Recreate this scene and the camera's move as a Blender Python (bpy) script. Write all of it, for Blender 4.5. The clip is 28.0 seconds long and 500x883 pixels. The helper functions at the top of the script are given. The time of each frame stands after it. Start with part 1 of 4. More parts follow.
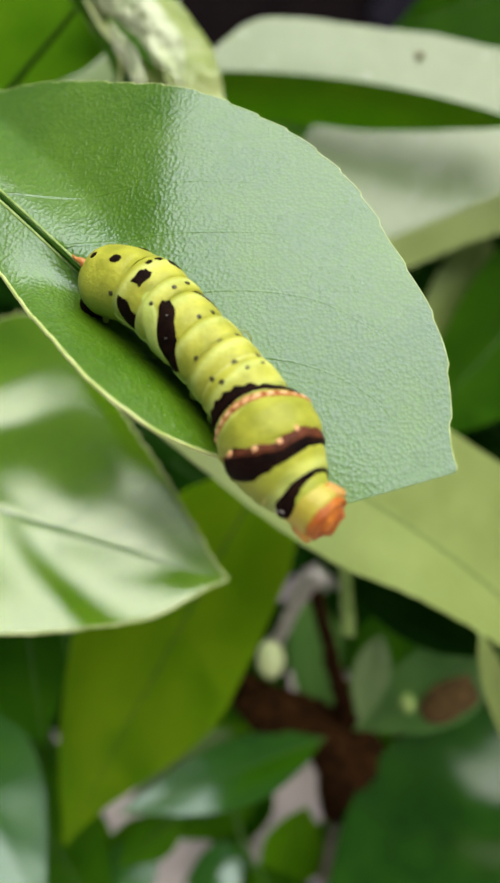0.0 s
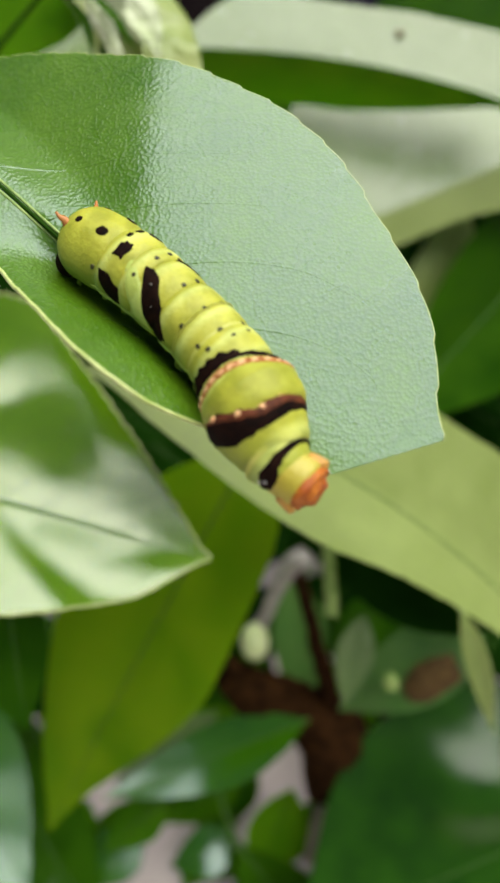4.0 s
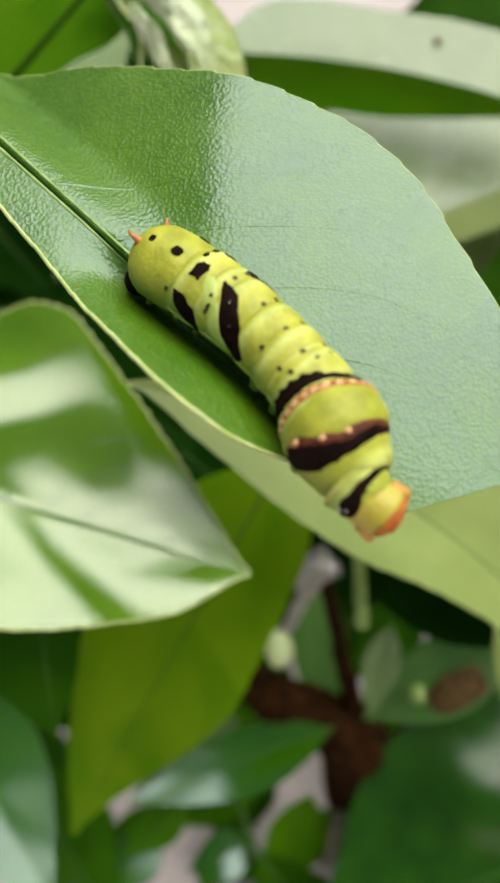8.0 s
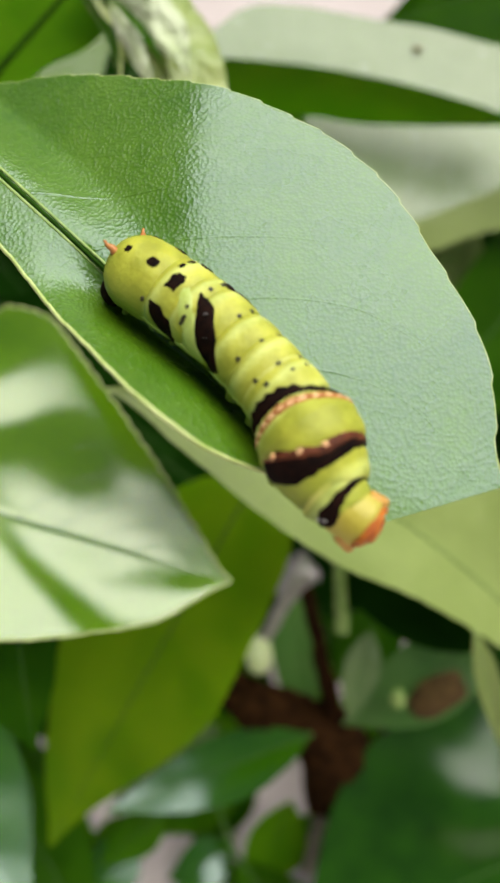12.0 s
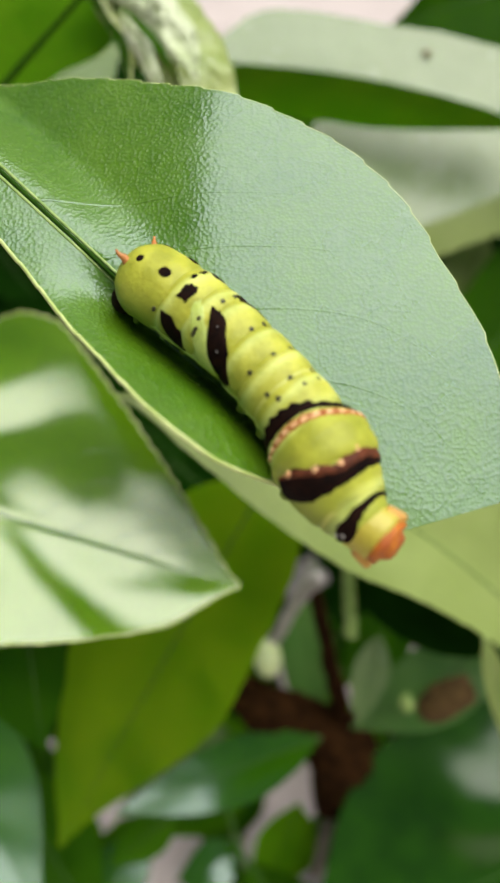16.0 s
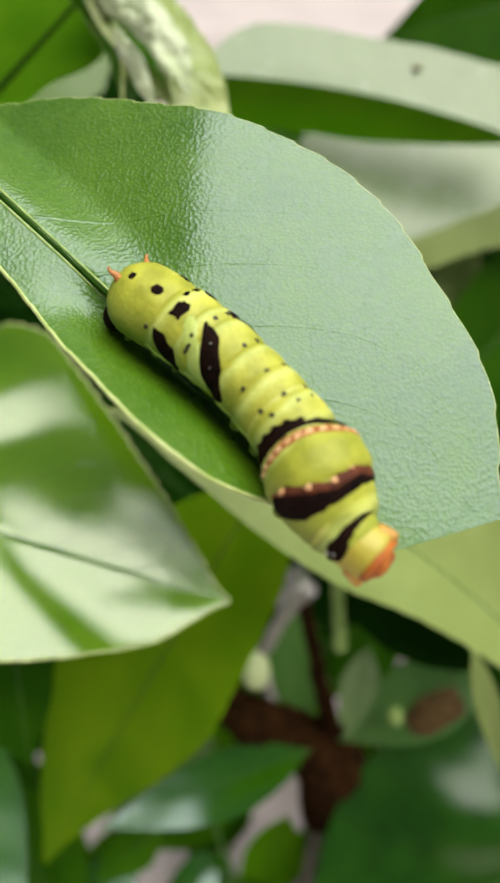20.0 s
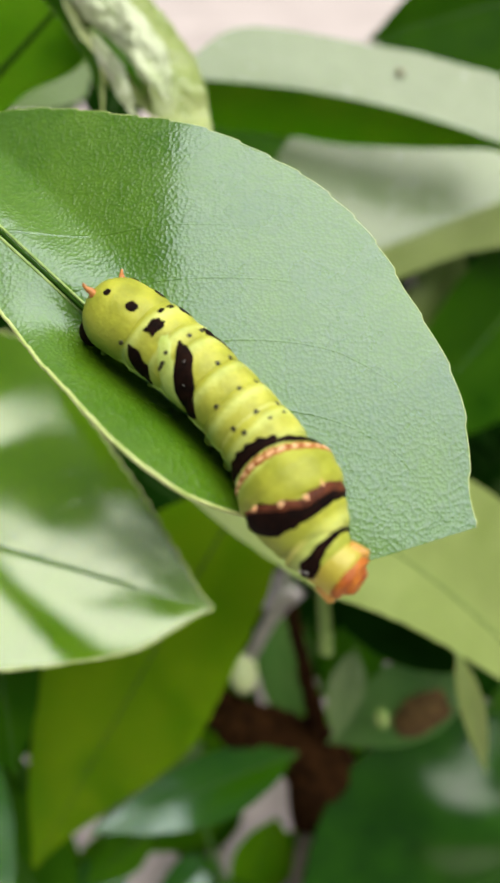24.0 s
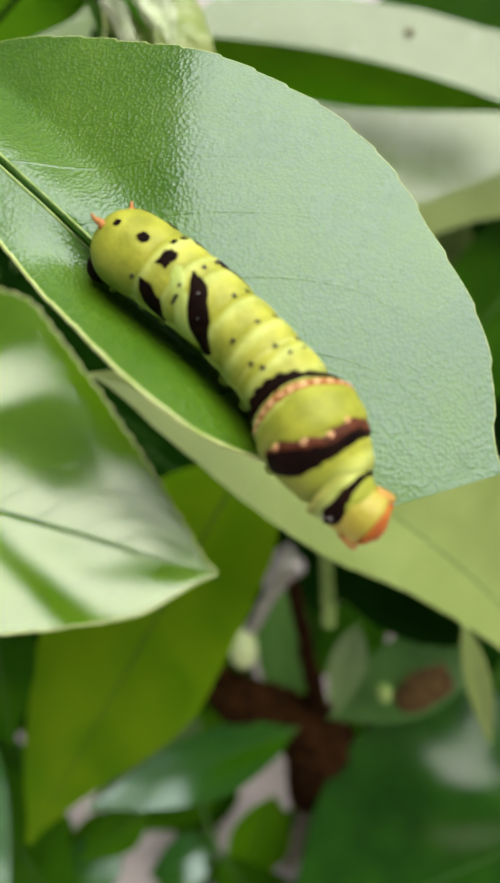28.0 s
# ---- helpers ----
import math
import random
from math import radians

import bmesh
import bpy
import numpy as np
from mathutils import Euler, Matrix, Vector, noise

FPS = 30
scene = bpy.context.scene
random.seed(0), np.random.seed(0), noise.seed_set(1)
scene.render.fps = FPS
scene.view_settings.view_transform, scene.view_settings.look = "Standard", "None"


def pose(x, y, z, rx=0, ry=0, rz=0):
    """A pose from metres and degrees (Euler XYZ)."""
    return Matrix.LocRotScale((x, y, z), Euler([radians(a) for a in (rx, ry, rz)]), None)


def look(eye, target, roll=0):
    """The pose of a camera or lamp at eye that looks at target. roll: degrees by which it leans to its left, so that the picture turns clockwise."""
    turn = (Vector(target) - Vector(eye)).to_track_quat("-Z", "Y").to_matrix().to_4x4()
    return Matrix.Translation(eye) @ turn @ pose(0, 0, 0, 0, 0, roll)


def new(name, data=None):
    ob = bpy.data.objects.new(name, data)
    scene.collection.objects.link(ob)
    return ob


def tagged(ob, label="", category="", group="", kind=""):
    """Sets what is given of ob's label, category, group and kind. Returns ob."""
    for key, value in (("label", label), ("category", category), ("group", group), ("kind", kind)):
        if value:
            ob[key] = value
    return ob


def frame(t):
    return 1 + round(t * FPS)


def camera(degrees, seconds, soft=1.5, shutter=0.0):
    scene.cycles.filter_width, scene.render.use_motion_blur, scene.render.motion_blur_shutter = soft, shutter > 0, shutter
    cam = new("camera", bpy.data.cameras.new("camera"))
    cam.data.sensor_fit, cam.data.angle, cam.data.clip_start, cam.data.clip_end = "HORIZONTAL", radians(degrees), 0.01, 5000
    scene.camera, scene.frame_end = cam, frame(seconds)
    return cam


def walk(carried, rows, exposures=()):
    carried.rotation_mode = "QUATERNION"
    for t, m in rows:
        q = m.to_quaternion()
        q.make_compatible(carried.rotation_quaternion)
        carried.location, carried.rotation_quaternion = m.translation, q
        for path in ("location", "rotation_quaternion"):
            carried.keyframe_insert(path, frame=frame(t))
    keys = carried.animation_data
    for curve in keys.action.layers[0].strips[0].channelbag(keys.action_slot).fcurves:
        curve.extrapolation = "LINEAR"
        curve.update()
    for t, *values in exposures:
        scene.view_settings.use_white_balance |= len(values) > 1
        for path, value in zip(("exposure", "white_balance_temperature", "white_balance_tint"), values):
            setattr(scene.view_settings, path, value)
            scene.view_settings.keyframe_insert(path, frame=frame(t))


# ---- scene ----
cam = camera(40, 28.0, soft=2.6)

# seconds, then the place in millimetres and the turn in degrees, in the axes of the bush
WALK = [
    (0, 9.67, -3.25, 82.41, 1.222, 3.173, -0.51), (0.5, 7.19, -4.98, 81.24, 1.346, 2.644, -0.172),
    (1, 8.89, -4.07, 82.16, 1.213, 2.34, -0.413), (1.5, 8.83, -5.24, 81.99, 1.228, 1.965, -0.446),
    (2, 9.85, -5.52, 81.86, 1.053, 1.447, -0.832), (2.5, 9.77, -5.05, 82, 0.783, 2.069, -0.854),
    (4.5, 10.08, -5.98, 81.57, 0.4, 1.745, -1.013), (5, 10.6, -3.67, 82.14, 0.315, 2.426, -1.028),
    (5.5, 7.32, -0.45, 82.52, 0.399, 1.853, -0.565), (6, 4.62, 2.67, 82.22, 0.353, 2.12, -0.245),
    (6.5, 3.44, 4.49, 82.29, 1.002, 2.131, -0.256), (7, 2.86, 1.49, 81.46, 0.459, 2.448, -0.237),
    (7.5, 1.75, -0.11, 81.27, 0.045, 2.09, -0.308), (8, 1.42, -1.36, 80.96, -0.081, 1.741, -0.22),
    (8.5, 0.12, -1.82, 81.26, -0.033, 2.358, 0.021), (9, 0.32, -1.72, 80.92, 0.034, 1.527, -0.077),
    (9.5, 0.05, -1.47, 80.88, 0.22, 1.579, -0.051), (10, 0.17, -1.17, 81.32, 0.244, 2.042, -0.042),
    (10.5, 1.65, -0.26, 80.98, -0.051, 1.304, -0.419), (11, 1.05, -0.58, 80.85, -0.05, 0.708, -0.189),
    (11.5, 0.84, -1.19, 80.02, 0.066, -0.39, -0.157), (12, 1.29, -0.49, 80.31, 0.137, 0.051, -0.206),
    (12.5, 1.39, -0.35, 80.49, -0.125, 0.203, -0.419), (14.5, 0.04, -0.13, 80.26, 0.186, 0.168, 0.109),
    (15, 1.21, 0.46, 80.46, 0.029, 0.495, -0.188), (15.5, 1.47, 0.88, 80.4, 0.259, 0.512, -0.336),
    (16, 1.12, 0.55, 80.82, 0.156, 0.757, -0.143), (16.5, 0.2, -0.19, 80.31, 0.053, 0.283, -0.027),
    (17, -0, -0, 80, -0, -0, 0), (17.5, -0.24, -0.45, 80.13, 0.144, -0.063, 0.114),
    (18, 0.49, 1.21, 80.58, 0.094, 0.392, -0.049), (18.5, 1.74, 4.26, 80.93, 0.539, 0.884, -0.2),
    (19, 1.25, 3.7, 80.83, 0.49, 0.444, 0.043), (19.5, 0.66, 3.16, 80.48, 0.558, -0.009, 0.157),
    (20, 0.64, 2.37, 80.26, 0.594, -0.259, 0.106), (20.5, 0.34, 1.73, 80.24, 0.725, -0.481, 0.151),
    (21, 0.24, 2.21, 80.66, 0.685, 0.416, -0.113), (21.5, 1.54, 2.52, 80.58, 0.532, -0.08, -0.206),
    (22, 0.82, 2.41, 80.67, 0.576, -0.404, 0.035), (22.5, 0.85, 2.41, 80.49, 0.445, -1.02, 0.075),
    (24.5, 3.23, 4.52, 80.62, 0.374, -0.732, -0.289), (25, 1.89, 3.39, 80.29, 0.267, -1.263, -0.044),
    (25.5, 0.88, 2.54, 79.81, 0.219, -1.403, 0.085), (26, 0.44, 1.17, 79.62, 0.141, -1.277, 0.154),
    (26.5, -0.58, 0.15, 79.3, -0.123, -0.401, 0.139), (27, 0.39, -0.29, 78.82, -0.992, 1.474, -0.158),
    (27.5, 1.49, 0.1, 77.44, -0.846, -1.011, -0.133), (28, 0.4, -1.54, 76.31, -0.376, -1.397, 0.14),
]

SWAY = [
    (0, -1.13, 0.57, -0.14, -0.027, -0.241, -0.155), (0.5, -0.39, 1.01, 0.07, -0.084, -0.14, 0.198),
    (1, -0.56, -0.97, -0.03, 0.135, -0.049, -0.336), (1.5, 0.29, 0.22, 0.11, -0.021, -0.004, 0.116),
    (2, -0.08, -0.54, -0.03, -0.016, 0.087, 0.204), (2.5, 0.17, 0.22, 0.25, -0.057, -0.01, 0.408),
    (4.5, -0.5, 0.32, -0.98, -0.408, 0.685, -0.164), (5, -0.53, 0.51, -0.86, -0.436, 0.73, -0.537),
    (5.5, -0.33, 0.94, -0.25, -0.52, 0.601, -0.443), (6, -0.15, -0.05, 0.78, -0.613, 0.521, 0.225),
    (6.5, 0.43, 0.5, 0.8, -0.563, 0.355, 0.537), (7, -0.01, -0.46, 0.65, -0.453, 0.812, -0.397),
    (7.5, -0.19, -0.06, 0.56, -0.504, 0.429, -0.32), (8, 0.29, 0.25, 0.65, -0.659, -0.293, -0.041),
    (8.5, -0.04, -0.08, 0.73, -0.487, 0.047, -0.385), (9, 0.15, 0.17, 0.27, 0.437, -0.435, 0.013),
    (9.5, -0.17, -0.05, 0.11, 0.393, -0.275, -0.124), (10, -0.17, 0.21, 0.64, 0.028, -0.532, 0.179),
    (10.5, -0.3, -0.03, 0.38, -0.26, -0.246, -0.013), (11, -0.37, -0.05, 0.66, -0.492, -0.344, 0.074),
    (11.5, -0.03, 0.3, 0.22, -0.759, -0.503, 0.337), (12, -0.2, 0.13, 0.04, -0.667, -0.604, 0.07),
    (12.5, -0.41, -0.24, 0.83, -1.137, -0.059, -0.318), (14.5, -0.39, -0.25, -0.19, 0.715, 0.143, -0.244),
    (15, -0.02, 0.01, -0.04, 0.488, 0.178, -0.144), (15.5, -0.39, -0.44, -0.03, 0.39, -0.097, -0.157),
    (16, -0.17, -0.05, 0.15, 0.322, 0.068, -0.228), (16.5, -0.21, -0.14, -0.06, 0.596, 0.128, -0.154),
    (17, 0, -0, 0, 0, -0, 0), (17.5, 0.07, -0.21, -0.6, 0.768, -0.237, -0.016),
    (18, -0.2, 0.07, 0.09, 0.157, -0.051, -0.182), (18.5, -0.14, 0.52, 0.55, -0.725, 0.194, -0.218),
    (19, -0.27, 0.56, 0.75, -1.238, -0.078, -0.393), (19.5, -0.03, -0.07, 0.32, -0.391, -0.156, -0.032),
    (20, -0.04, 0.29, 0.39, -0.854, -0.131, 0.065), (20.5, -0.21, -0.35, 0.33, -0.566, -0.318, -0.368),
    (21, -0.09, -0.03, 0.07, -0.243, -0.171, -0.261), (21.5, 0.08, 0.22, 0.27, -0.73, -0.22, 0.148),
    (22, -0.13, 0.14, 0.1, -0.63, -0.393, -0.034), (22.5, -0.01, 0.52, 0.07, -0.934, -0.696, 0.158),
    (24.5, -0.05, 0.2, -1.08, 0.096, 0.536, 0.129), (25, -0.21, 0.22, -1.12, 0.284, -0.006, 0.357),
    (25.5, -0.17, 0.22, -1.37, 0.369, 0.278, 0.448), (26, 0.37, -0.11, -1.34, 0.796, 0.182, 0.342),
    (26.5, 0.01, -0.27, -0.74, 0.767, 0.438, 0.144), (27, 0.63, 0.16, 0.24, 0.507, 0.823, -0.018),
    (27.5, -0.06, -0.41, -0.51, 0, 0.122, -0.145), (28, 0.1, 0.1, -1.31, 0.769, -0.076, 0.154),
]

# the caterpillar: seconds, shift of the body, then of its front, rear and tail (x, y), and how far the tail is raised
CRAWL = [
    (0, 0.4, -1, 0.27, 0.87, -0.06, -0.06, -0.3, 0.16, 1), (0.5, 0.28, -1.28, 0.36, 0.8, 0.01, 0.26, 0.07, 0.73, 1),
    (1, 0.26, -0.82, 0.27, 0.62, -0.26, 0.05, -0.26, 0.48, 1), (1.5, 0.5, -0.92, 0.18, 0.48, -0.28, 0.1, -0.32, 0.6, 0.9),
    (2, 0.44, -0.82, 0.19, 0.6, -0.48, 0.22, -0.74, 0.6, 0.5), (2.5, 0.42, -0.64, 0.14, 0.47, -0.73, 0.18, -1.12, 0.55, 0.4),
    (4.5, 0.16, -0.83, -0.16, 0.29, -0.48, -0.05, -0.66, -0.59, 0.9), (5, 0.43, -0.75, -0.42, 0.2, -0.27, 0.01, -0.42, -0.56, 0.8),
    (5.5, 0.31, -0.3, -0.14, -0.07, -0.47, 0.28, -0.73, -0.04, 0.4), (6, -0.03, 0.09, -0.05, -0.14, -0.58, 0.22, -0.95, -0.05, 0.5),
    (6.5, 0.01, 0.05, -0.07, -0.07, -0.57, 0.33, -1.08, 0.18, 0.5), (7, 0.02, 0.1, -0.11, -0.15, -0.56, 0.23, -0.95, 0.01, 0.3),
    (7.5, 0.02, 0.14, -0.12, -0.18, -0.35, 0.62, -0.87, -0.12, 0.2), (8, -0.02, 0.17, -0, -0.23, -0.82, 0.35, -1.44, -0.12, 0),
    (8.5, 0.03, 0.18, -0.12, -0.21, -0.61, 0.55, -1.41, 0.82, 0.9), (9, 0, 0.1, -0.05, -0.11, -0.4, 0.14, -0.76, 0.04, 1),
    (9.5, -0, 0.11, -0.05, -0.15, -0.48, -0.01, -0.94, -0.17, 1), (10, 0, 0.12, -0.08, -0.16, -0.59, 0.08, -1.07, -0.08, 0.8),
    (10.5, -0.04, 0.16, 0.01, -0.23, -0.54, -0.04, -1.06, -0.26, 0.4), (11, -0.02, 0.14, -0.05, -0.18, -0.68, 0.01, -1.2, -0.08, 0.6),
    (11.5, -0.02, 0.19, -0.06, -0.26, -0.74, 0.02, -1.3, -0.09, 0.3), (12, -0.04, 0.13, -0.01, -0.18, -0.62, 0.24, -1.08, 0.07, 0.2),
    (12.5, 0, 0.19, -0.1, -0.26, -0.38, 0.22, -0.56, -0.03, 0.3), (14.5, 0.01, 0.04, -0.02, 0, -0.02, 0.16, -0.02, -0.02, 1),
    (15, 0, 0.03, -0.06, 0.02, 0.02, 0.06, -0, -0.01, 1), (15.5, -0.01, 0.06, -0.03, -0.06, -0.17, -0.04, 0.05, -0.06, 1),
    (16, 0, 0.05, -0.03, -0.02, -0.21, -0.07, -0.27, -0.08, 0.9), (16.5, 0.02, 0.06, -0.06, -0.02, -0.04, 0.1, -0.12, -0.04, 0.6),
    (17, -0, 0, 0, 0, 0, 0, 0, 0, 0.9), (17.5, -0.01, 0.04, 0.01, 0, -0.05, -0.12, -0.08, -0.27, 0.9),
    (18, -0.02, 0.06, 0.01, -0.04, 0.01, -0.03, -0.07, -0.08, 0.7), (18.5, 0.01, 0.08, -0.07, -0.1, -0.24, -0.1, -0.43, -0.08, 0.5),
    (19, 0.01, 0.14, -0.08, -0.18, -0.32, -0.15, -0.86, -0.08, 0.2), (19.5, 0, 0.08, -0.02, -0.1, -0.29, -0.31, -0.76, -0.28, 0.5),
    (20, 0.01, 0.14, -0.06, -0.18, -0.29, -0.12, -0.73, -0.07, 0.6), (20.5, -0.01, 0.15, -0.03, -0.2, -0.49, -0.68, -1.15, -0.76, 0.6),
    (21, 0, 0.05, -0.06, -0.04, -0.26, -0.47, -0.64, -0.65, 0.6), (21.5, -0.02, 0.14, -0.03, -0.18, -0.22, -0.18, -0.55, -0.08, 0.6),
    (22, -0.02, 0.1, -0.02, -0.12, -0.34, -0.07, -0.7, -0.23, 0.6), (22.5, -0.05, 0.16, 0.04, -0.22, -0.26, -0.28, -0.68, -0.45, 0.6),
    (24.5, -0.01, 0.02, -0.04, -0.02, -0.18, -0.14, -0.47, -0.44, 1), (25, -0.02, 0.06, 0.01, -0.08, -0.2, -0.18, -0.44, -0.36, 0.9),
    (25.5, -0.02, 0.07, 0.06, -0.1, -0.12, -0.25, -0.39, -0.57, 0.7), (26, -0.02, 0.03, 0.03, -0.02, 0.08, -0.04, 0.02, -0.36, 0.8),
    (26.5, 0.05, 0.06, -0.08, -0.04, 0.08, 0.03, 0.06, -0.46, 0.6), (27, 0.08, 0.08, -0.15, -0.06, 0.24, 0.04, 0.02, -0.24, 0.5),
    (27.5, 0, 0.12, -0.05, -0.15, -0.16, -0.16, -0.5, -0.46, 0.2), (28, -0.01, 0.14, 0.02, -0.16, 0.01, -0.18, -0.42, -0.76, 0.1),
]


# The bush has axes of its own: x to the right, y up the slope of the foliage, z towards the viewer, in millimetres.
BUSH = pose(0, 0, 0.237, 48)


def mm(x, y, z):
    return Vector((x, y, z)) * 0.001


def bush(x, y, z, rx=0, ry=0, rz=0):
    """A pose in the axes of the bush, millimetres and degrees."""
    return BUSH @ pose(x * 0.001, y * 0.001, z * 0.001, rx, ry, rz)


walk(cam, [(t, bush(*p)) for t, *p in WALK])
cam.data.dof.use_dof = True
cam.data.dof.focus_distance = 0.0875
cam.data.dof.aperture_fstop = 17.0

# ---- light ----
SUN_UP, SUN_TURN = 72, 85
world = bpy.data.worlds.new("sky")
scene.world = world
world.use_nodes = True
wn = world.node_tree
sky = wn.nodes.new("ShaderNodeTexSky")
sky.sky_type, sky.sun_disc = "NISHITA", False
sky.sun_elevation, sky.sun_rotation = radians(SUN_UP), radians(SUN_TURN)
sky.air_density, sky.dust_density, sky.ozone_density = 1.0, 4.0, 0.5
wn.nodes["Background"].inputs["Strength"].default_value = 0.011
wn.links.new(sky.outputs["Color"], wn.nodes["Background"].inputs["Color"])
sun_data = bpy.data.lights.new("sun", "SUN")
sun_data.energy, sun_data.angle, sun_data.color = 1.58, radians(71), (1.03, 1.02, 0.935)
sun = new("sun", sun_data)
sun_dir = Vector((math.sin(radians(SUN_TURN)) * math.cos(radians(SUN_UP)), math.cos(radians(SUN_TURN)) * math.cos(radians(SUN_UP)), math.sin(radians(SUN_UP))))
sun.matrix_world = look(sun_dir * 5, (0, 0, 0))
scene.view_settings.exposure = 1.95


# ---- materials ----
def nodes_of(name):
    m = bpy.data.materials.new(name)
    m.use_nodes = True
    nt = m.node_tree
    return m, nt, nt.nodes["Principled BSDF"]


def node(nt, kind, **values):
    n = nt.nodes.new(kind)
    for key, value in values.items():
        n.inputs[key].default_value = value
    return n


def noise_tex(nt, scale, detail=3.0, rough=0.55):
    n = node(nt, "ShaderNodeTexNoise", Scale=scale, Detail=detail, Roughness=rough)
    n.noise_dimensions = "3D"
    c = nt.nodes.get("Texture Coordinate") or nt.nodes.new("ShaderNodeTexCoord")
    nt.links.new(c.outputs["Object"], n.inputs["Vector"])
    return n


def ramp(nt, fac, stops):
    r = nt.nodes.new("ShaderNodeValToRGB")
    while len(r.color_ramp.elements) < len(stops):
        r.color_ramp.elements.new(0.5)
    for e, (at, col) in zip(r.color_ramp.elements, stops):
        e.position, e.color = at, (*col, 1)
    nt.links.new(fac, r.inputs["Fac"])
    return r.outputs["Color"]


def bumped(nt, bsdf, height, strength, distance):
    b = node(nt, "ShaderNodeBump", Strength=strength, Distance=distance)
    nt.links.new(height, b.inputs["Height"])
    nt.links.new(b.outputs["Normal"], bsdf.inputs["Normal"])
    return b


def leaf_material(name, dark, light, rough=0.38, gloss=0.8, through_col=(0.25, 0.45, 0.03), through_part=0.3, grain=0.5, coat=0.6, tint=(1, 1, 1), size=1.0, ior=1.5, glands=0.12, wax_rough=0.0, wax_grain=0.0):
    """A citrus leaf: blotchy green, pitted with oil glands, waxy, and partly lit through."""
    m, nt, p = nodes_of(name)
    big = noise_tex(nt, 70, 4)
    fine = noise_tex(nt, 900, 2)
    mixed = node(nt, "ShaderNodeMath", **{})
    mixed.operation = "MULTIPLY_ADD"
    nt.links.new(fine.outputs["Fac"], mixed.inputs[0])
    mixed.inputs[1].default_value = 0.35
    nt.links.new(big.outputs["Fac"], mixed.inputs[2])
    col = ramp(nt, mixed.outputs[0], [(0.45, dark), (0.85, light)])
    pits = nt.nodes.new("ShaderNodeTexVoronoi")
    pits.inputs["Scale"].default_value = 1700 * size
    nt.links.new(nt.nodes["Texture Coordinate"].outputs["Object"], pits.inputs["Vector"])
    gland = node(nt, "ShaderNodeMapRange", **{"From Min": 0.6, "From Max": 1.15, "To Min": 1.0 + glands, "To Max": 1.0 - glands})
    speck = nt.nodes.new("ShaderNodeVectorMath")
    speck.operation = "MULTIPLY"
    nt.links.new(col, speck.inputs[0])
    nt.links.new(gland.outputs["Result"], speck.inputs[1])
    nt.links.new(speck.outputs["Vector"], p.inputs["Base Color"])
    p.inputs["IOR"].default_value = ior
    p.inputs["Specular Tint"].default_value = (*tint, 1)
    p.inputs["Coat Tint"].default_value = (1, 1, 1, 1)
    p.inputs["Coat Roughness"].default_value = wax_rough or rough * 0.9
    rr = ramp(nt, big.outputs["Fac"], [(0.3, (rough * 0.8,) * 3), (0.7, (rough * 1.25,) * 3)])
    nt.links.new(rr, p.inputs["Roughness"])
    waves = noise_tex(nt, 900 * size, 2, 0.5)
    add = node(nt, "ShaderNodeMath")
    add.operation = "MULTIPLY_ADD"
    nt.links.new(waves.outputs["Fac"], add.inputs[0])
    add.inputs[1].default_value = 0.9
    nt.links.new(pits.outputs["Distance"], add.inputs[2])
    nt.links.new(add.outputs[0], gland.inputs["Value"])
    wax = node(nt, "ShaderNodeMapRange", **{"From Min": 0.55, "From Max": 1.25, "To Min": 0.93, "To Max": 1.03})
    nt.links.new(add.outputs[0], wax.inputs["Value"])
    for socket, most in (("Coat Weight", coat), ("Specular IOR Level", gloss)):
        k = node(nt, "ShaderNodeMath")
        k.operation = "MULTIPLY"
        k.inputs[1].default_value = most
        nt.links.new(wax.outputs["Result"], k.inputs[0])
        nt.links.new(k.outputs[0], p.inputs[socket])
    b = bumped(nt, p, add.outputs[0], grain, 0.0004)
    if wax_grain:
        b = node(nt, "ShaderNodeBump", Strength=wax_grain, Distance=0.0004)
        nt.links.new(add.outputs[0], b.inputs["Height"])
    nt.links.new(b.outputs["Normal"], p.inputs["Coat Normal"])
    tr = node(nt, "ShaderNodeBsdfTranslucent", Color=(*through_col, 1))
    mix = node(nt, "ShaderNodeMixShader", Fac=through_part)
    out = nt.nodes["Material Output"]
    nt.links.new(p.outputs["BSDF"], mix.inputs[1])
    nt.links.new(tr.outputs["BSDF"], mix.inputs[2])
    nt.links.new(mix.outputs["Shader"], out.inputs["Surface"])
    return m


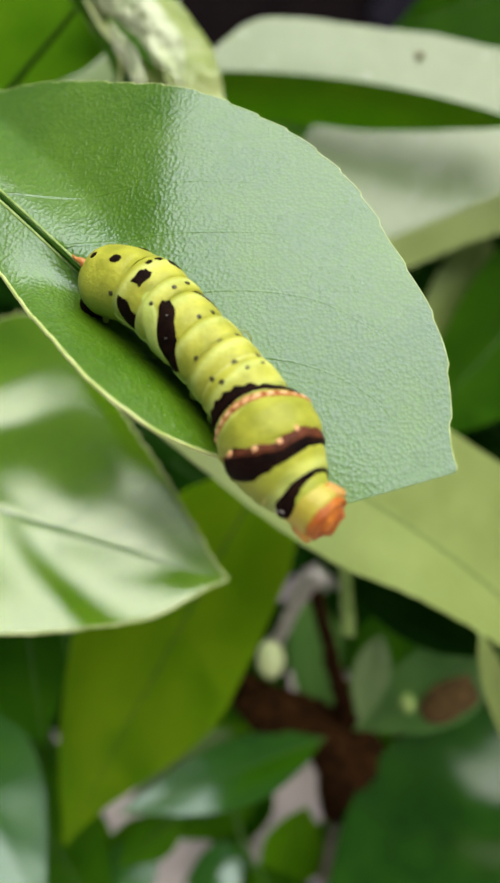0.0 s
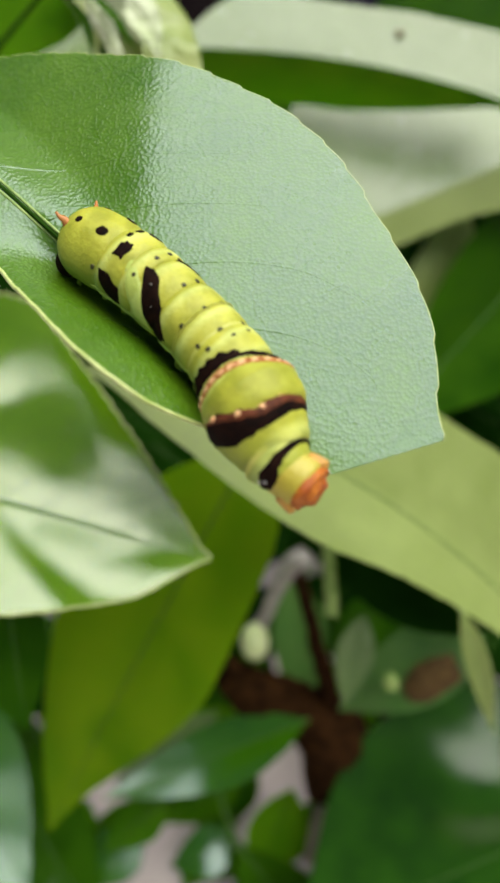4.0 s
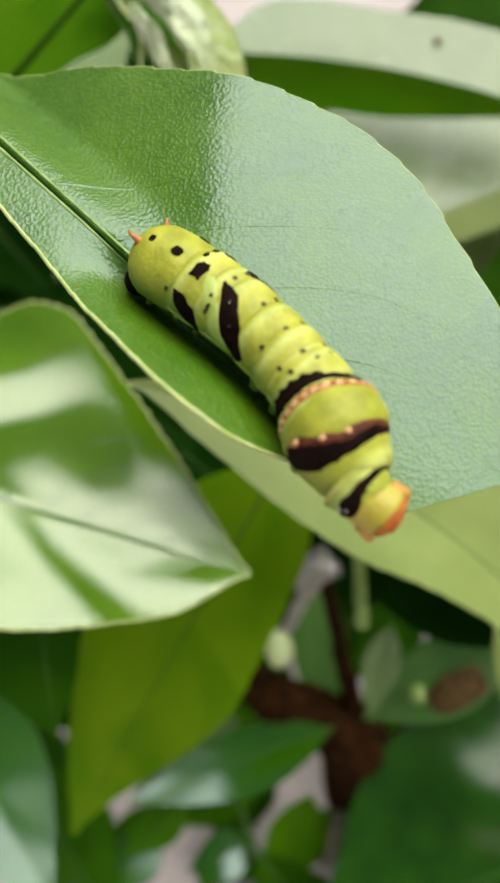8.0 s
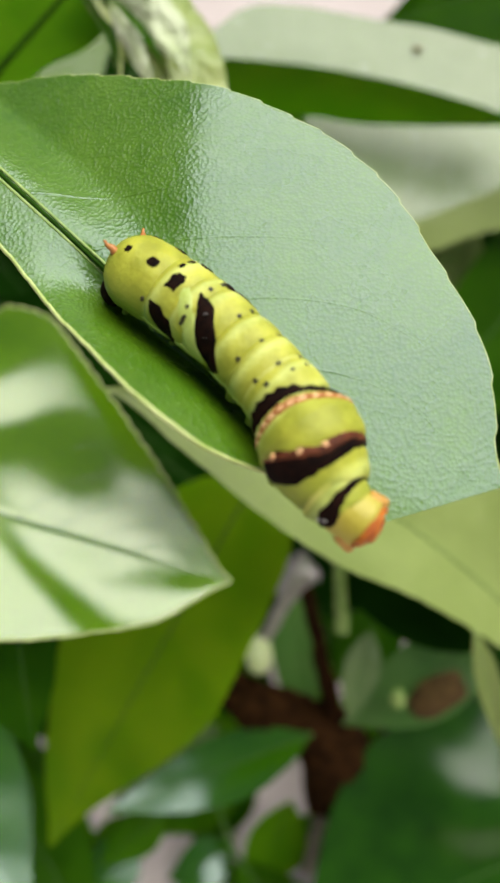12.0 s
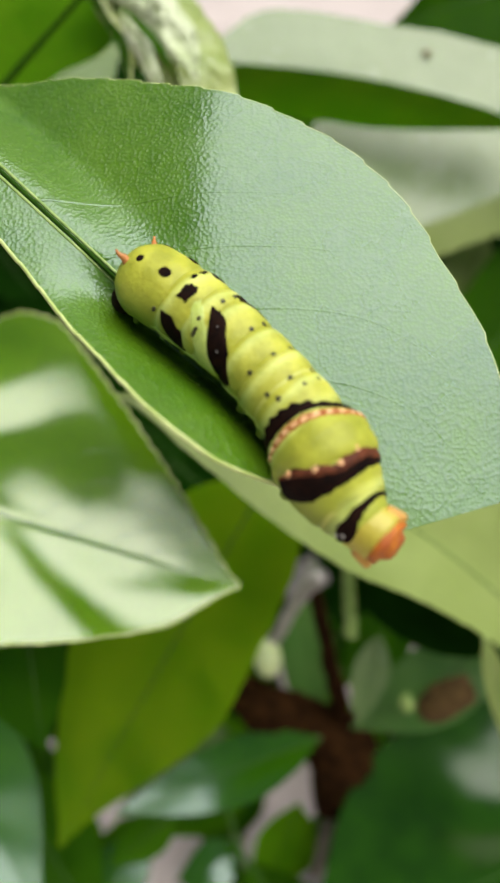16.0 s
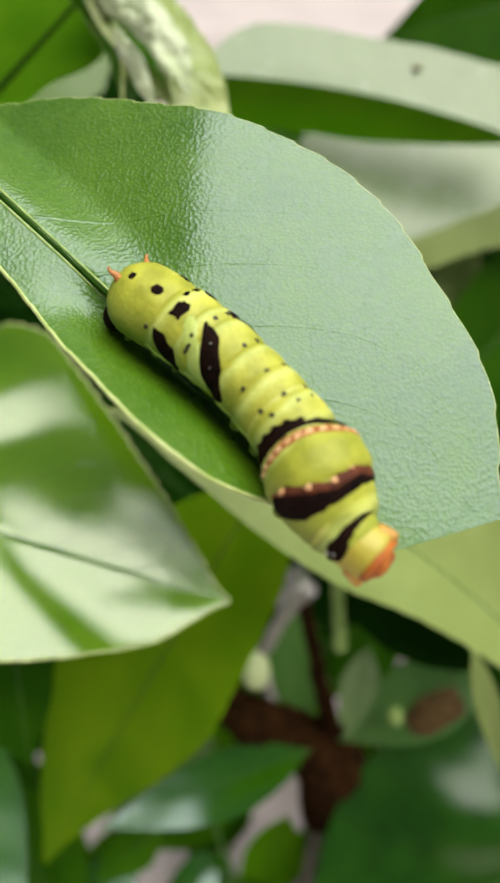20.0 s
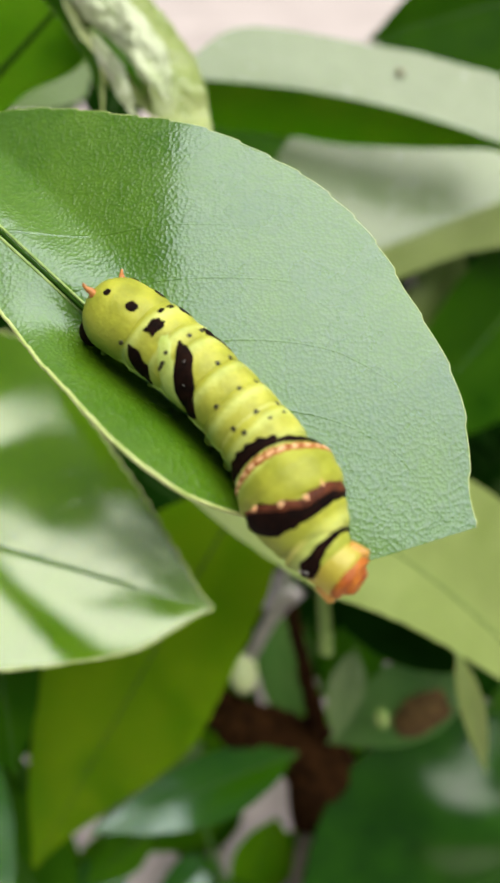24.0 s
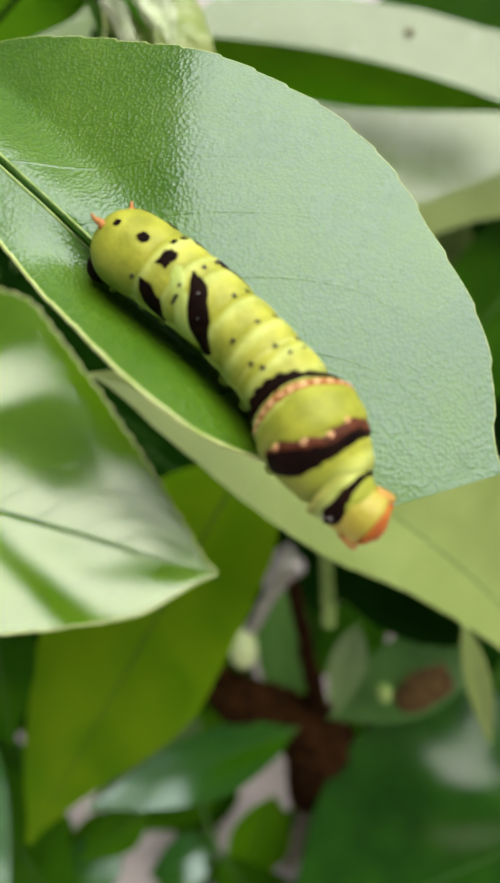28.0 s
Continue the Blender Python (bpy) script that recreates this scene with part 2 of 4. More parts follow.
def skin_material(name, dark, light, rough=0.42, scale=500, bump=0.3, gloss=0.4, sub=0.0, flank=None, along=()):
    m, nt, p = nodes_of(name)
    a = noise_tex(nt, scale, 4)
    col = ramp(nt, a.outputs["Fac"], [(0.35, dark), (0.65, light)])
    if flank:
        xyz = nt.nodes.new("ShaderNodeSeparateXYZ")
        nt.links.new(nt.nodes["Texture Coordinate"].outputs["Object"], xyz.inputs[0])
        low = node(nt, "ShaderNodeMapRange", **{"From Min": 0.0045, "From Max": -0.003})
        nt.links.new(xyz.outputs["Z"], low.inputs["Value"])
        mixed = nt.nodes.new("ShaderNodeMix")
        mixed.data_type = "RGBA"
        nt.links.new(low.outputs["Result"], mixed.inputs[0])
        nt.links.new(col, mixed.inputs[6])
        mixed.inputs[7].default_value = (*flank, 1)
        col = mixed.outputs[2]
    if along:
        xyz = nt.nodes.new("ShaderNodeSeparateXYZ")
        nt.links.new(nt.nodes["Texture Coordinate"].outputs["Object"], xyz.inputs[0])
        place = node(nt, "ShaderNodeMath")
        place.operation = "MULTIPLY_ADD"
        nt.links.new(a.outputs["Fac"], place.inputs[0])
        place.inputs[1].default_value = 0.0012
        nt.links.new(xyz.outputs["Y"], place.inputs[2])
        reach = node(nt, "ShaderNodeMapRange", **{"From Min": -0.0244, "From Max": 0.0256})
        nt.links.new(place.outputs[0], reach.inputs["Value"])
        tone = ramp(nt, reach.outputs["Result"], along)
        mixed = nt.nodes.new("ShaderNodeMix")
        mixed.data_type, mixed.blend_type = "RGBA", "MULTIPLY"
        mixed.inputs[0].default_value = 1.0
        nt.links.new(col, mixed.inputs[6])
        nt.links.new(tone, mixed.inputs[7])
        col = mixed.outputs[2]
    nt.links.new(col, p.inputs["Base Color"])
    p.inputs["Roughness"].default_value = rough
    p.inputs["Specular IOR Level"].default_value = gloss
    if sub:
        p.inputs["Subsurface Weight"].default_value = sub
        p.inputs["Subsurface Radius"].default_value = (0.0015, 0.001, 0.0003)
        p.inputs["Subsurface Scale"].default_value = 1.0
    f = noise_tex(nt, scale * 5, 2)
    bumped(nt, p, f.outputs["Fac"], bump, 0.0003)
    return m


LEAF = leaf_material("leaf_upper_face", (0.046, 0.13, 0.0015), (0.088, 0.19, 0.003), rough=0.27, grain=0.12, gloss=0.88, coat=0.46, wax_rough=0.42, wax_grain=0.75, ior=1.48, tint=(0.73, 0.80, 1.0), through_col=(0.50, 0.70, 0.01), through_part=0.10, size=1.2, glands=0.10)
LEAF_PALE = leaf_material("leaf_young_face", (0.09, 0.22, 0.003), (0.15, 0.30, 0.008), rough=0.12, gloss=1.0, coat=0.66, grain=0.05, ior=1.65, tint=(1.0, 1.0, 0.86), through_col=(0.5, 0.75, 0.02), through_part=0.3)
# Leaf green darkened to stand for shade low in and behind the bush.
LEAF_DARK = leaf_material("leaf_darkened_face", (0.012, 0.055, 0.001), (0.034, 0.105, 0.002), rough=0.45, gloss=0.05, coat=0.0, grain=0.2, through_part=0.3, through_col=(0.2, 0.55, 0.006))
LEAF_SHINE = leaf_material("leaf_shiny_face", (0.018, 0.085, 0.002), (0.042, 0.135, 0.004), rough=0.15, gloss=0.9, coat=0.35, grain=0.07, tint=(0.8, 0.95, 1.0), through_part=0.2, through_col=(0.1, 0.4, 0.01))
LEAF_MID = leaf_material("leaf_mid_green_face", (0.032, 0.115, 0.0015), (0.075, 0.19, 0.003), rough=0.45, gloss=0.1, coat=0.0, grain=0.2, through_part=0.4, through_col=(0.25, 0.65, 0.006))
LEAF_DULL = leaf_material("leaf_dull_face", (0.06, 0.155, 0.03), (0.11, 0.22, 0.05), rough=0.4, gloss=0.4, coat=0.0, grain=0.15, through_part=0.3, through_col=(0.2, 0.5, 0.03))
LEAF_SATIN = leaf_material("leaf_satin_face", (0.007, 0.036, 0.0005), (0.018, 0.075, 0.001), rough=0.16, gloss=0.55, coat=0.0, grain=0.06, through_part=0.12, through_col=(0.08, 0.25, 0.004))
LEAF_OLIVE = leaf_material("leaf_matt_face", (0.22, 0.29, 0.06), (0.29, 0.37, 0.09), rough=0.5, grain=0.25, coat=0.2)
LEAF_THIN = leaf_material("leaf_lit_through", (0.07, 0.17, 0.003), (0.20, 0.29, 0.008), rough=0.5, gloss=0.06, coat=0.0, through_col=(0.62, 0.95, 0.015), through_part=0.52, grain=0.2)
# Near-black copy of the leaf green; the bush's deep shade is in its colour.
LEAF_SHADED = leaf_material("leaf_shaded_face", (0.004, 0.020, 0.0015), (0.008, 0.034, 0.003), rough=0.6, gloss=0.0, coat=0.0, grain=0.3, through_part=0.15, through_col=(0.04, 0.16, 0.004))
LEAF_CURL = leaf_material("leaf_curled_face", (0.15, 0.24, 0.012), (0.40, 0.47, 0.13), rough=0.4, grain=0.4, coat=0.3)
LEAF_WHITE = leaf_material("leaf_blistered_face", (0.40, 0.50, 0.20), (0.72, 0.77, 0.52), rough=0.4, grain=0.6, coat=0.4)
LEAF_LIT = leaf_material("leaf_bright_lit_face", (0.065, 0.18, 0.003), (0.13, 0.26, 0.007), rough=0.5, gloss=0.06, coat=0.0, through_col=(0.34, 0.72, 0.010), through_part=0.5, grain=0.2)
LEAF_GREY = leaf_material("leaf_grey_face", (0.14, 0.22, 0.07), (0.20, 0.28, 0.11), rough=0.24, gloss=0.8, coat=0.4, grain=0.2)
RIB = skin_material("leaf_rib", (0.16, 0.26, 0.05), (0.30, 0.40, 0.12), rough=0.45)
RIB_DARK = skin_material("leaf_rib_green", (0.03, 0.09, 0.008), (0.06, 0.14, 0.015), rough=0.45)
# Near-black green puts the shade of a rib's groove into the colour.
RIB_DEEP = skin_material("leaf_rib_darkened", (0.010, 0.035, 0.002), (0.02, 0.06, 0.004), rough=0.6, gloss=0.03)
BARK = skin_material("bark", (0.010, 0.004, 0.001), (0.036, 0.015, 0.004), rough=0.9, scale=300, bump=0.8, gloss=0.05)
BARK_LIGHT = skin_material("bark_light", (0.06, 0.034, 0.011), (0.13, 0.078, 0.026), rough=0.85, scale=300, bump=0.8, gloss=0.2)
BARK_PALE = skin_material("bark_pale", (0.22, 0.17, 0.12), (0.36, 0.30, 0.22), rough=0.85, scale=300, bump=0.6, gloss=0.15)
TWIG = skin_material("twig_grey", (0.34, 0.30, 0.28), (0.55, 0.51, 0.49), rough=0.7, scale=400, bump=0.5, gloss=0.3)
BUD = skin_material("bud_skin", (0.55, 0.66, 0.25), (0.75, 0.80, 0.50), rough=0.4)
# tones along the body, from tail to head: olive on the swollen rings, paler in each crease
CREASE, YELLOW, OLIVE = (1.22, 1.3, 3.0), (1.06, 1.05, 1.4), (0.86, 0.88, 0.8)
TONES = [(0.0, YELLOW), (0.11, OLIVE), (0.135, CREASE), (0.16, OLIVE), (0.20, OLIVE), (0.32, OLIVE), (0.345, CREASE), (0.375, YELLOW)]
for crease in (0.415, 0.487, 0.562, 0.652, 0.70, 0.772):
    TONES += [(crease - 0.02, YELLOW), (crease, CREASE), (crease + 0.013, (0.9, 0.9, 0.8))]
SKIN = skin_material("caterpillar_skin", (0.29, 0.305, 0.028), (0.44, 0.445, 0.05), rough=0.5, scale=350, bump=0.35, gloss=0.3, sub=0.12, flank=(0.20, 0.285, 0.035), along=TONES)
SKIN_LIGHT = skin_material("caterpillar_crease_skin", (0.36, 0.38, 0.06), (0.46, 0.46, 0.10), rough=0.45, scale=350, bump=0.35)
SKIN_PALE = skin_material("caterpillar_side_skin", (0.36, 0.44, 0.08), (0.45, 0.53, 0.14), rough=0.45, scale=350, bump=0.35, sub=0.12)
MARK = skin_material("brown_black_marking", (0.003, 0.0012, 0.0008), (0.012, 0.004, 0.002), rough=0.7, scale=900, bump=0.4, gloss=0.06)
MARK_RED = skin_material("red_brown_marking", (0.05, 0.011, 0.003), (0.12, 0.030, 0.009), rough=0.6, scale=900, bump=0.4, gloss=0.2)
MARK_WARM = skin_material("orange_brown_marking", (0.24, 0.07, 0.016), (0.40, 0.15, 0.045), rough=0.6, scale=900, bump=0.4, gloss=0.2)
DOT_PALE = skin_material("pale_orange_dot", (0.60, 0.30, 0.12), (0.75, 0.48, 0.25), rough=0.5, scale=900)
SKIN_TAIL = skin_material("caterpillar_tail_skin", (0.35, 0.29, 0.03), (0.45, 0.39, 0.06), rough=0.42, scale=350, bump=0.35)
DOT_PINK = skin_material("pale_pink_fleck", (0.60, 0.33, 0.14), (0.74, 0.48, 0.26), rough=0.5, scale=900)
DOT_GREY = skin_material("grey_white_fleck", (0.45, 0.42, 0.40), (0.62, 0.60, 0.56), rough=0.5, scale=900)
DOT_OLIVE = skin_material("dark_olive_dot", (0.02, 0.02, 0.004), (0.05, 0.045, 0.008), rough=0.5, scale=900)
HORN = skin_material("horn_orange", (0.36, 0.12, 0.025), (0.48, 0.20, 0.05), rough=0.4, scale=700)
LEAF_SPOT = skin_material("leaf_spot", (0.13, 0.12, 0.05), (0.22, 0.20, 0.09), rough=0.6)
MARGIN = skin_material("leaf_margin", (0.34, 0.42, 0.12), (0.48, 0.54, 0.22), rough=0.5)
ORANGE_PALE = skin_material("pale_orange_skin", (0.42, 0.20, 0.03), (0.52, 0.30, 0.06), rough=0.4, scale=600, bump=0.5)
ORANGE = skin_material("orange_skin", (0.27, 0.055, 0.005), (0.45, 0.14, 0.014), rough=0.45, gloss=0.25, scale=600, bump=0.5)


def pavement_material():
    m, nt, p = nodes_of("pavement_concrete")
    a = noise_tex(nt, 6, 6)
    b = noise_tex(nt, 120, 4)
    col = ramp(nt, a.outputs["Fac"], [(0.3, (0.37, 0.315, 0.305)), (0.7, (0.49, 0.425, 0.41))])
    nt.links.new(col, p.inputs["Base Color"])
    p.inputs["Roughness"].default_value = 0.9
    bumped(nt, p, b.outputs["Fac"], 0.5, 0.004)
    return m


PAVING = pavement_material()


# ---- makers ----
def part(name, verts, faces, material, parent=None, label="", smooth=True):
    me = bpy.data.meshes.new(name)
    me.from_pydata([tuple(v) for v in verts], [], faces)
    me.materials.append(material)
    if smooth:
        me.polygons.foreach_set("use_smooth", [True] * len(me.polygons))
    me.update()
    ob = new(name, me)
    ob.parent = parent
    return tagged(ob, label)


def grid_faces(rows, cols, closed=False):
    out = []
    for i in range(rows - 1):
        for j in range(cols if closed else cols - 1):
            k = (j + 1) % cols
            out.append((i * cols + j, i * cols + k, (i + 1) * cols + k, (i + 1) * cols + j))
    return out


def tube(points, radii, sides=8):
    """A closed tube along points with a radius at each."""
    verts, n = [], len(points)
    for i, p in enumerate(points):
        t = (points[min(i + 1, n - 1)] - points[max(i - 1, 0)]).normalized()
        u = t.cross(Vector((0.3, 0.2, 1.0))).normalized()
        w = t.cross(u)
        for k in range(sides):
            a = 2 * math.pi * k / sides
            verts.append(p + (u * math.cos(a) + w * math.sin(a)) * radii[i])
    faces = grid_faces(n, sides, closed=True)
    faces.append(tuple(range(sides - 1, -1, -1)))
    faces.append(tuple(range((n - 1) * sides, n * sides)))
    return verts, faces


def spline(values, s):
    """A smooth curve through evenly spaced values, at s from 0 to 1."""
    n = len(values) - 1
    x = min(max(s, 0.0), 1.0) * n
    i = min(int(x), n - 1)
    f = x - i
    p0, p1, p2, p3 = values[max(i - 1, 0)], values[i], values[i + 1], values[min(i + 2, n)]
    return max(0.0, 0.5 * (2 * p1 + (p2 - p0) * f + (2 * p0 - 5 * p1 + 4 * p2 - p3) * f * f + (3 * p1 - p0 - 3 * p2 + p3) * f ** 3))


OVAL = (0.05, 0.52, 0.84, 1.0, 0.98, 0.84, 0.6, 0.3, 0.02)


def oval(w):
    return [w * v for v in OVAL]


def leaf(label, base, tip, face, a, b, material, fold=(8, 8), curl=(0, 0), bend=0.0, bow=0.0, serr=0.35, und=0.5, rib=0.35, rib_mat=None,
         veins=0, petiole=0.0, thick=0.3, steps=44, cells=9, seed=0.0, crumple=0.0, teeth=22, margin=(), dents=(), under=None, gnaw=(0.0, 0.0), knee=(), valley=(), rib_edge=0.0):
    """A citrus leaf in the axes of the bush, all in millimetres. a and b: the widths of its two halves from base to tip. fold: degrees by
    which each half rises towards the face. bend: how far the rib arches to the face, bow: to the a side. knee: where the b half bends down
    towards the base. valley: a trough beside the rib: its depth, place across, width, place along and length. dents: low swellings and hollows (place along the leaf and across it, two radii, turn, height)."""
    base, tip = Vector(base), Vector(tip)
    y = (tip - base)
    length = y.length
    y.normalize()
    n = Vector(face)
    n = (n - y * n.dot(y)).normalized()
    x = y.cross(n)

    def spot(s, d, up=0.0):
        side, f, c, w = (1, fold[0], curl[0], a) if d >= 0 else (-1, fold[1], curl[1], b)
        f, e = radians(f if isinstance(f, (int, float)) else spline(f, s)), abs(d)
        s += max(0.0, (s - 0.8) / 0.2) * (gnaw[0] + (gnaw[1] * e if d < 0 else 0.0))
        p = y * (s * length) + (n * bend + x * bow) * (4 * s * (1 - s))
        p = p + (x * (side * math.cos(f)) + n * math.sin(f)) * e + n * (c * (e / 20) ** 2 + up)
        q = Vector((s * length * 0.05 + seed, d * 0.06, seed * 0.7))
        p = p + n * (noise.noise(q) * und * min(1.0, e / 5))
        if knee and d < 0:
            q, u = knee[0] - s - knee[1] * e, min(1.0, e / knee[4])
            p = p - n * (knee[2] * knee[3] * math.log1p(math.exp(min(60.0, q / knee[3]))) * u * u * (3 - 2 * u))
        if valley:
            q = (d - valley[1]) / (valley[2] if d > 0 else valley[2] * 0.7)
            p = p - n * (valley[0] * math.exp(-q * q) * math.exp(-((s - valley[3]) / valley[4]) ** 4))
        for s0, d0, ru, rv, turn, h in dents:
            u, v, c, k = (s - s0) * length, d - d0, math.cos(radians(turn)), math.sin(radians(turn))
            p = p + n * (h * math.exp(-((u * c + v * k) / ru) ** 2 - ((v * c - u * k) / rv) ** 2))
        if crumple:
            q = Vector((s * length * 0.16 + seed, d * 0.2, seed))
            p = p + n * ((noise.noise(q) + 0.4 * noise.noise(q * 2.9)) * crumple) + x * (noise.noise(q + Vector((9, 4, 2))) * crumple * 0.5)
        return p * 0.001

    thing = new("citrus_leaf")
    thing.matrix_world = BUSH @ Matrix.Translation(base * 0.001)
    tagged(thing, label, "leaf", "leaves of the citrus bush")
    verts = []
    cols = 2 * cells + 1
    for i in range(steps + 1):
        s = i / steps
        for j in range(-cells, cells + 1):
            w = spline(a if j >= 0 else b, s)
            k = abs(j) / cells
            tooth = (s * teeth + seed + (0.4 if j > 0 else 0)) % 1.0
            w = w + serr * (0.3 if j > 0 else 1.0) * (tooth - 0.5) * k * k * min(1.0, w / 6) + 0.5 * serr * noise.noise(Vector((s * 17, seed + (5 if j > 0 else 0), 1)))* k
            verts.append(spot(s, math.copysign(max(w, 0.0) * k, j)))
    blade = part("blade", verts, grid_faces(steps + 1, cols), material, thing)
    if under:
        blade.data.materials.append(under)
        for f in blade.data.polygons:
            f.material_index = 1 if f.index % (cols - 1) >= cells and material is LEAF_GREY and fold[0] < -30 else 0
            if fold[1] < -20 and f.index % (cols - 1) < cells:
                f.material_index = 1
    sol = blade.modifiers.new("thickness", "SOLIDIFY")
    sol.thickness, sol.offset = thick * 0.001, 0
    rim = blade.modifiers.new("crisp_rim", "EDGE_SPLIT")
    rim.split_angle = radians(50)
    if margin:
        for side, w in ((1, margin[0]), (-1, margin[1])):
            edge = [verts[i * cols + (2 * cells if side > 0 else 0)] for i in range(steps + 1)]
            v, f = tube(edge, [w * 0.001] * len(edge), 6)
            part("leaf_margin", v, f, MARGIN, thing)
    if rib:
        pts = [spot(i / 24, 0, 0.1) for i in range(25)]
        v, f = tube(pts, [rib * 0.001 * (1.15 - 0.95 * i / 24) for i in range(25)])
        part("midrib", v, f, rib_mat or RIB, thing)
    if rib_edge:
        for side in (1, -1):
            pts = [spot(0.08 + 0.9 * i / 60, side * (0.18 + rib) * (1.15 - 0.6 * i / 60), 0.08) for i in range(61)]
            v, f = tube(pts, [rib_edge * 0.001 * (1.1 - 0.7 * i / 60) for i in range(61)])
            part("rib_edge", v, f, RIB, thing, "pale raised edge of the rib")
    if petiole:
        pts = [y * (-petiole * k / 6) * 0.001 - n * (0.00004 * petiole * k * k) for k in range(7)]
        v, f = tube(pts, [0.0009] * 7)
        part("petiole", v, f, RIB_DARK, thing)
    for k in range(veins):
        s0 = 0.40 + 0.45 * k / veins
        pts = []
        for i in range(41):
            u = i / 40
            t = min(s0 + 0.20 * u + 0.12 * u * u, 0.985)
            pts.append(spot(t, -max(u * 0.93 * spline(b, t), 0.3), -0.315 + 0.02 * noise.noise(Vector((u * 9, k, seed)))))
        v, f = tube(pts, [0.0005 * (1.02 - 0.1 * u / 40) for u in range(41)], 20)
        part("side_vein", v, f, material, thing)
    return thing


# ---- ground ----
g = 400.0
ground = part("ground", [(-g, -g, 0), (g, -g, 0), (g, g, 0), (-g, g, 0)], [(0, 1, 2, 3)], PAVING)
tagged(ground, "mauve-grey worn concrete paving under the bush", "ground", kind="structure")

# ---- leaves ----
main_leaf = leaf("large waxy green citrus leaf folded along its rib, gnawed tip", (-58.0, 59.8, -16.6), (18.4, -11.5, 2.7), (0, 0, 1),
                 [0.8, 2.4, 5.5, 6.3, 7.65, 10.7, 13.9, 5.3, 1.5], [8.7, 9.9, 18.3, 24.4, 30.3, 33.2, 31.8, 24.7, 12.5], LEAF,
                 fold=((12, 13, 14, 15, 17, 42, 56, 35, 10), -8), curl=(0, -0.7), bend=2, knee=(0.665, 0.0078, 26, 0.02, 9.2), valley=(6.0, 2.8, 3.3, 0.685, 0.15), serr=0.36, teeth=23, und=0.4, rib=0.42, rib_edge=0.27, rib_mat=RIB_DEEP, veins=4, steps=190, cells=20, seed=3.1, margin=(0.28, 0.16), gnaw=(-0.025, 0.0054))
MAIN_BASE = Vector((-58.0, 59.8, -16.6))
leaf("glossy bright green leaf with pale sky streaks", (-87.6, -1.8, -58), (-2.9, -28.7, -58), (0.214, 0.431, 0.92),
     [1.8, 15, 23, 26, 25.6, 22.8, 18, 11.8, 0.3], [1.8, 28, 41.2, 43, 36.2, 28.1, 19.8, 9.8, 0.3], LEAF_PALE, fold=(10.1, 14.9), bend=-1.0, und=0.3,
     rib=0.3, rib_mat=RIB_DEEP, seed=1.3, steps=150, cells=20, veins=5, serr=0.8, teeth=30, margin=(0.3, 0.3),
     dents=((0.9, -24.7, 16.7, 9, 107, -1.31), (1.06, -3.4, 22.4, 5.4, -45, 1.17), (0.21, -31.5, 10.8, 7.9, -35, -1.73), (0.23, -32.8, 19.3, 8.3, -6, -1.82), (0.38, 13.8, 9.8, 24.1, -65, -1.84),
            (0.77, 17.5, 27.4, 15.3, 7, 1.21), (0.73, -24.5, 9, 14, -1, -1.79), (0.63, -6.8, 14.2, 25.6, -75, -1.68), (0.29, -12.4, 4.5, 17.5, 58, 0.98), (0.15, -36.2, 22.4, 11.1, -49, -1.26), (0.47, -3.7, 21.7, 25.2, -20, -0.24)))
leaf("yellow-green hanging leaf lit through from behind", (5.2, -5.2, -95), (-57.2, -117.4, -120), (0, 0.2, 1),
     [2, 16.2, 20.1, 23.2, 24.9, 20.6, 15.2, 8.3, 1], [8, 17, 19.4, 20.7, 21.3, 16.8, 10.3, 4.4, 0.5], LEAF_THIN, fold=(10, 10), bend=4, seed=5.2, rib=0.3, rib_mat=RIB_DARK)
leaf("matt olive leaf lying under the gnawed leaf", (96.5, -76.7, -105), (-24.7, 9.6, -45), (0.35, 0.2, 1),
     [1, 13.3, 25.6, 27.5, 25.2, 24.7, 23.6, 15, 0.3], [1, 5.4, 8.9, 11.9, 14.3, 16.9, 14.5, 8.4, 0.3], LEAF_OLIVE, bow=13, seed=7.7, rib=0.3, rib_mat=RIB_DARK)
spotted = leaf("pale glossy leaf with its lower half folded under", (-17.3, 103.7, -105), (83.5, 79.5, -100), (0.05, 0.16, 1),
     [1, 13, 14.5, 14.3, 14, 11, 7, 2.5, 0.3], [1, 15, 17, 16.8, 16.6, 17.8, 18, 17, 0.3], LEAF_GREY, fold=(-70, 3), bow=-6, seed=9.1, rib=0.2,
     rib_mat=RIB_DARK, under=LEAF_LIT)
v, f = tube([Vector((63.7, 1.3, 1.2 + 0.3 * k)) * 0.001 for k in range(4)], [0.0012, 0.0012, 0.0011, 0.0006], 10)
part("spot", v, f, LEAF_SPOT, spotted, "small brown spot")
leaf("pale grey-green leaf behind the gnawed leaf", (118.6, 92.3, -125), (5.8, 45.4, -115), (0.0, 0.20, 1),
     [3, 16.5, 20, 25.2, 32.4, 40.2, 42.9, 25, 0.3], [1, 8.3, 15.5, 12.1, 9.8, 9.7, 8.7, 4.5, 0.3], LEAF_GREY, fold=(0, -25), seed=2.4, rib=0.3, under=LEAF_OLIVE)
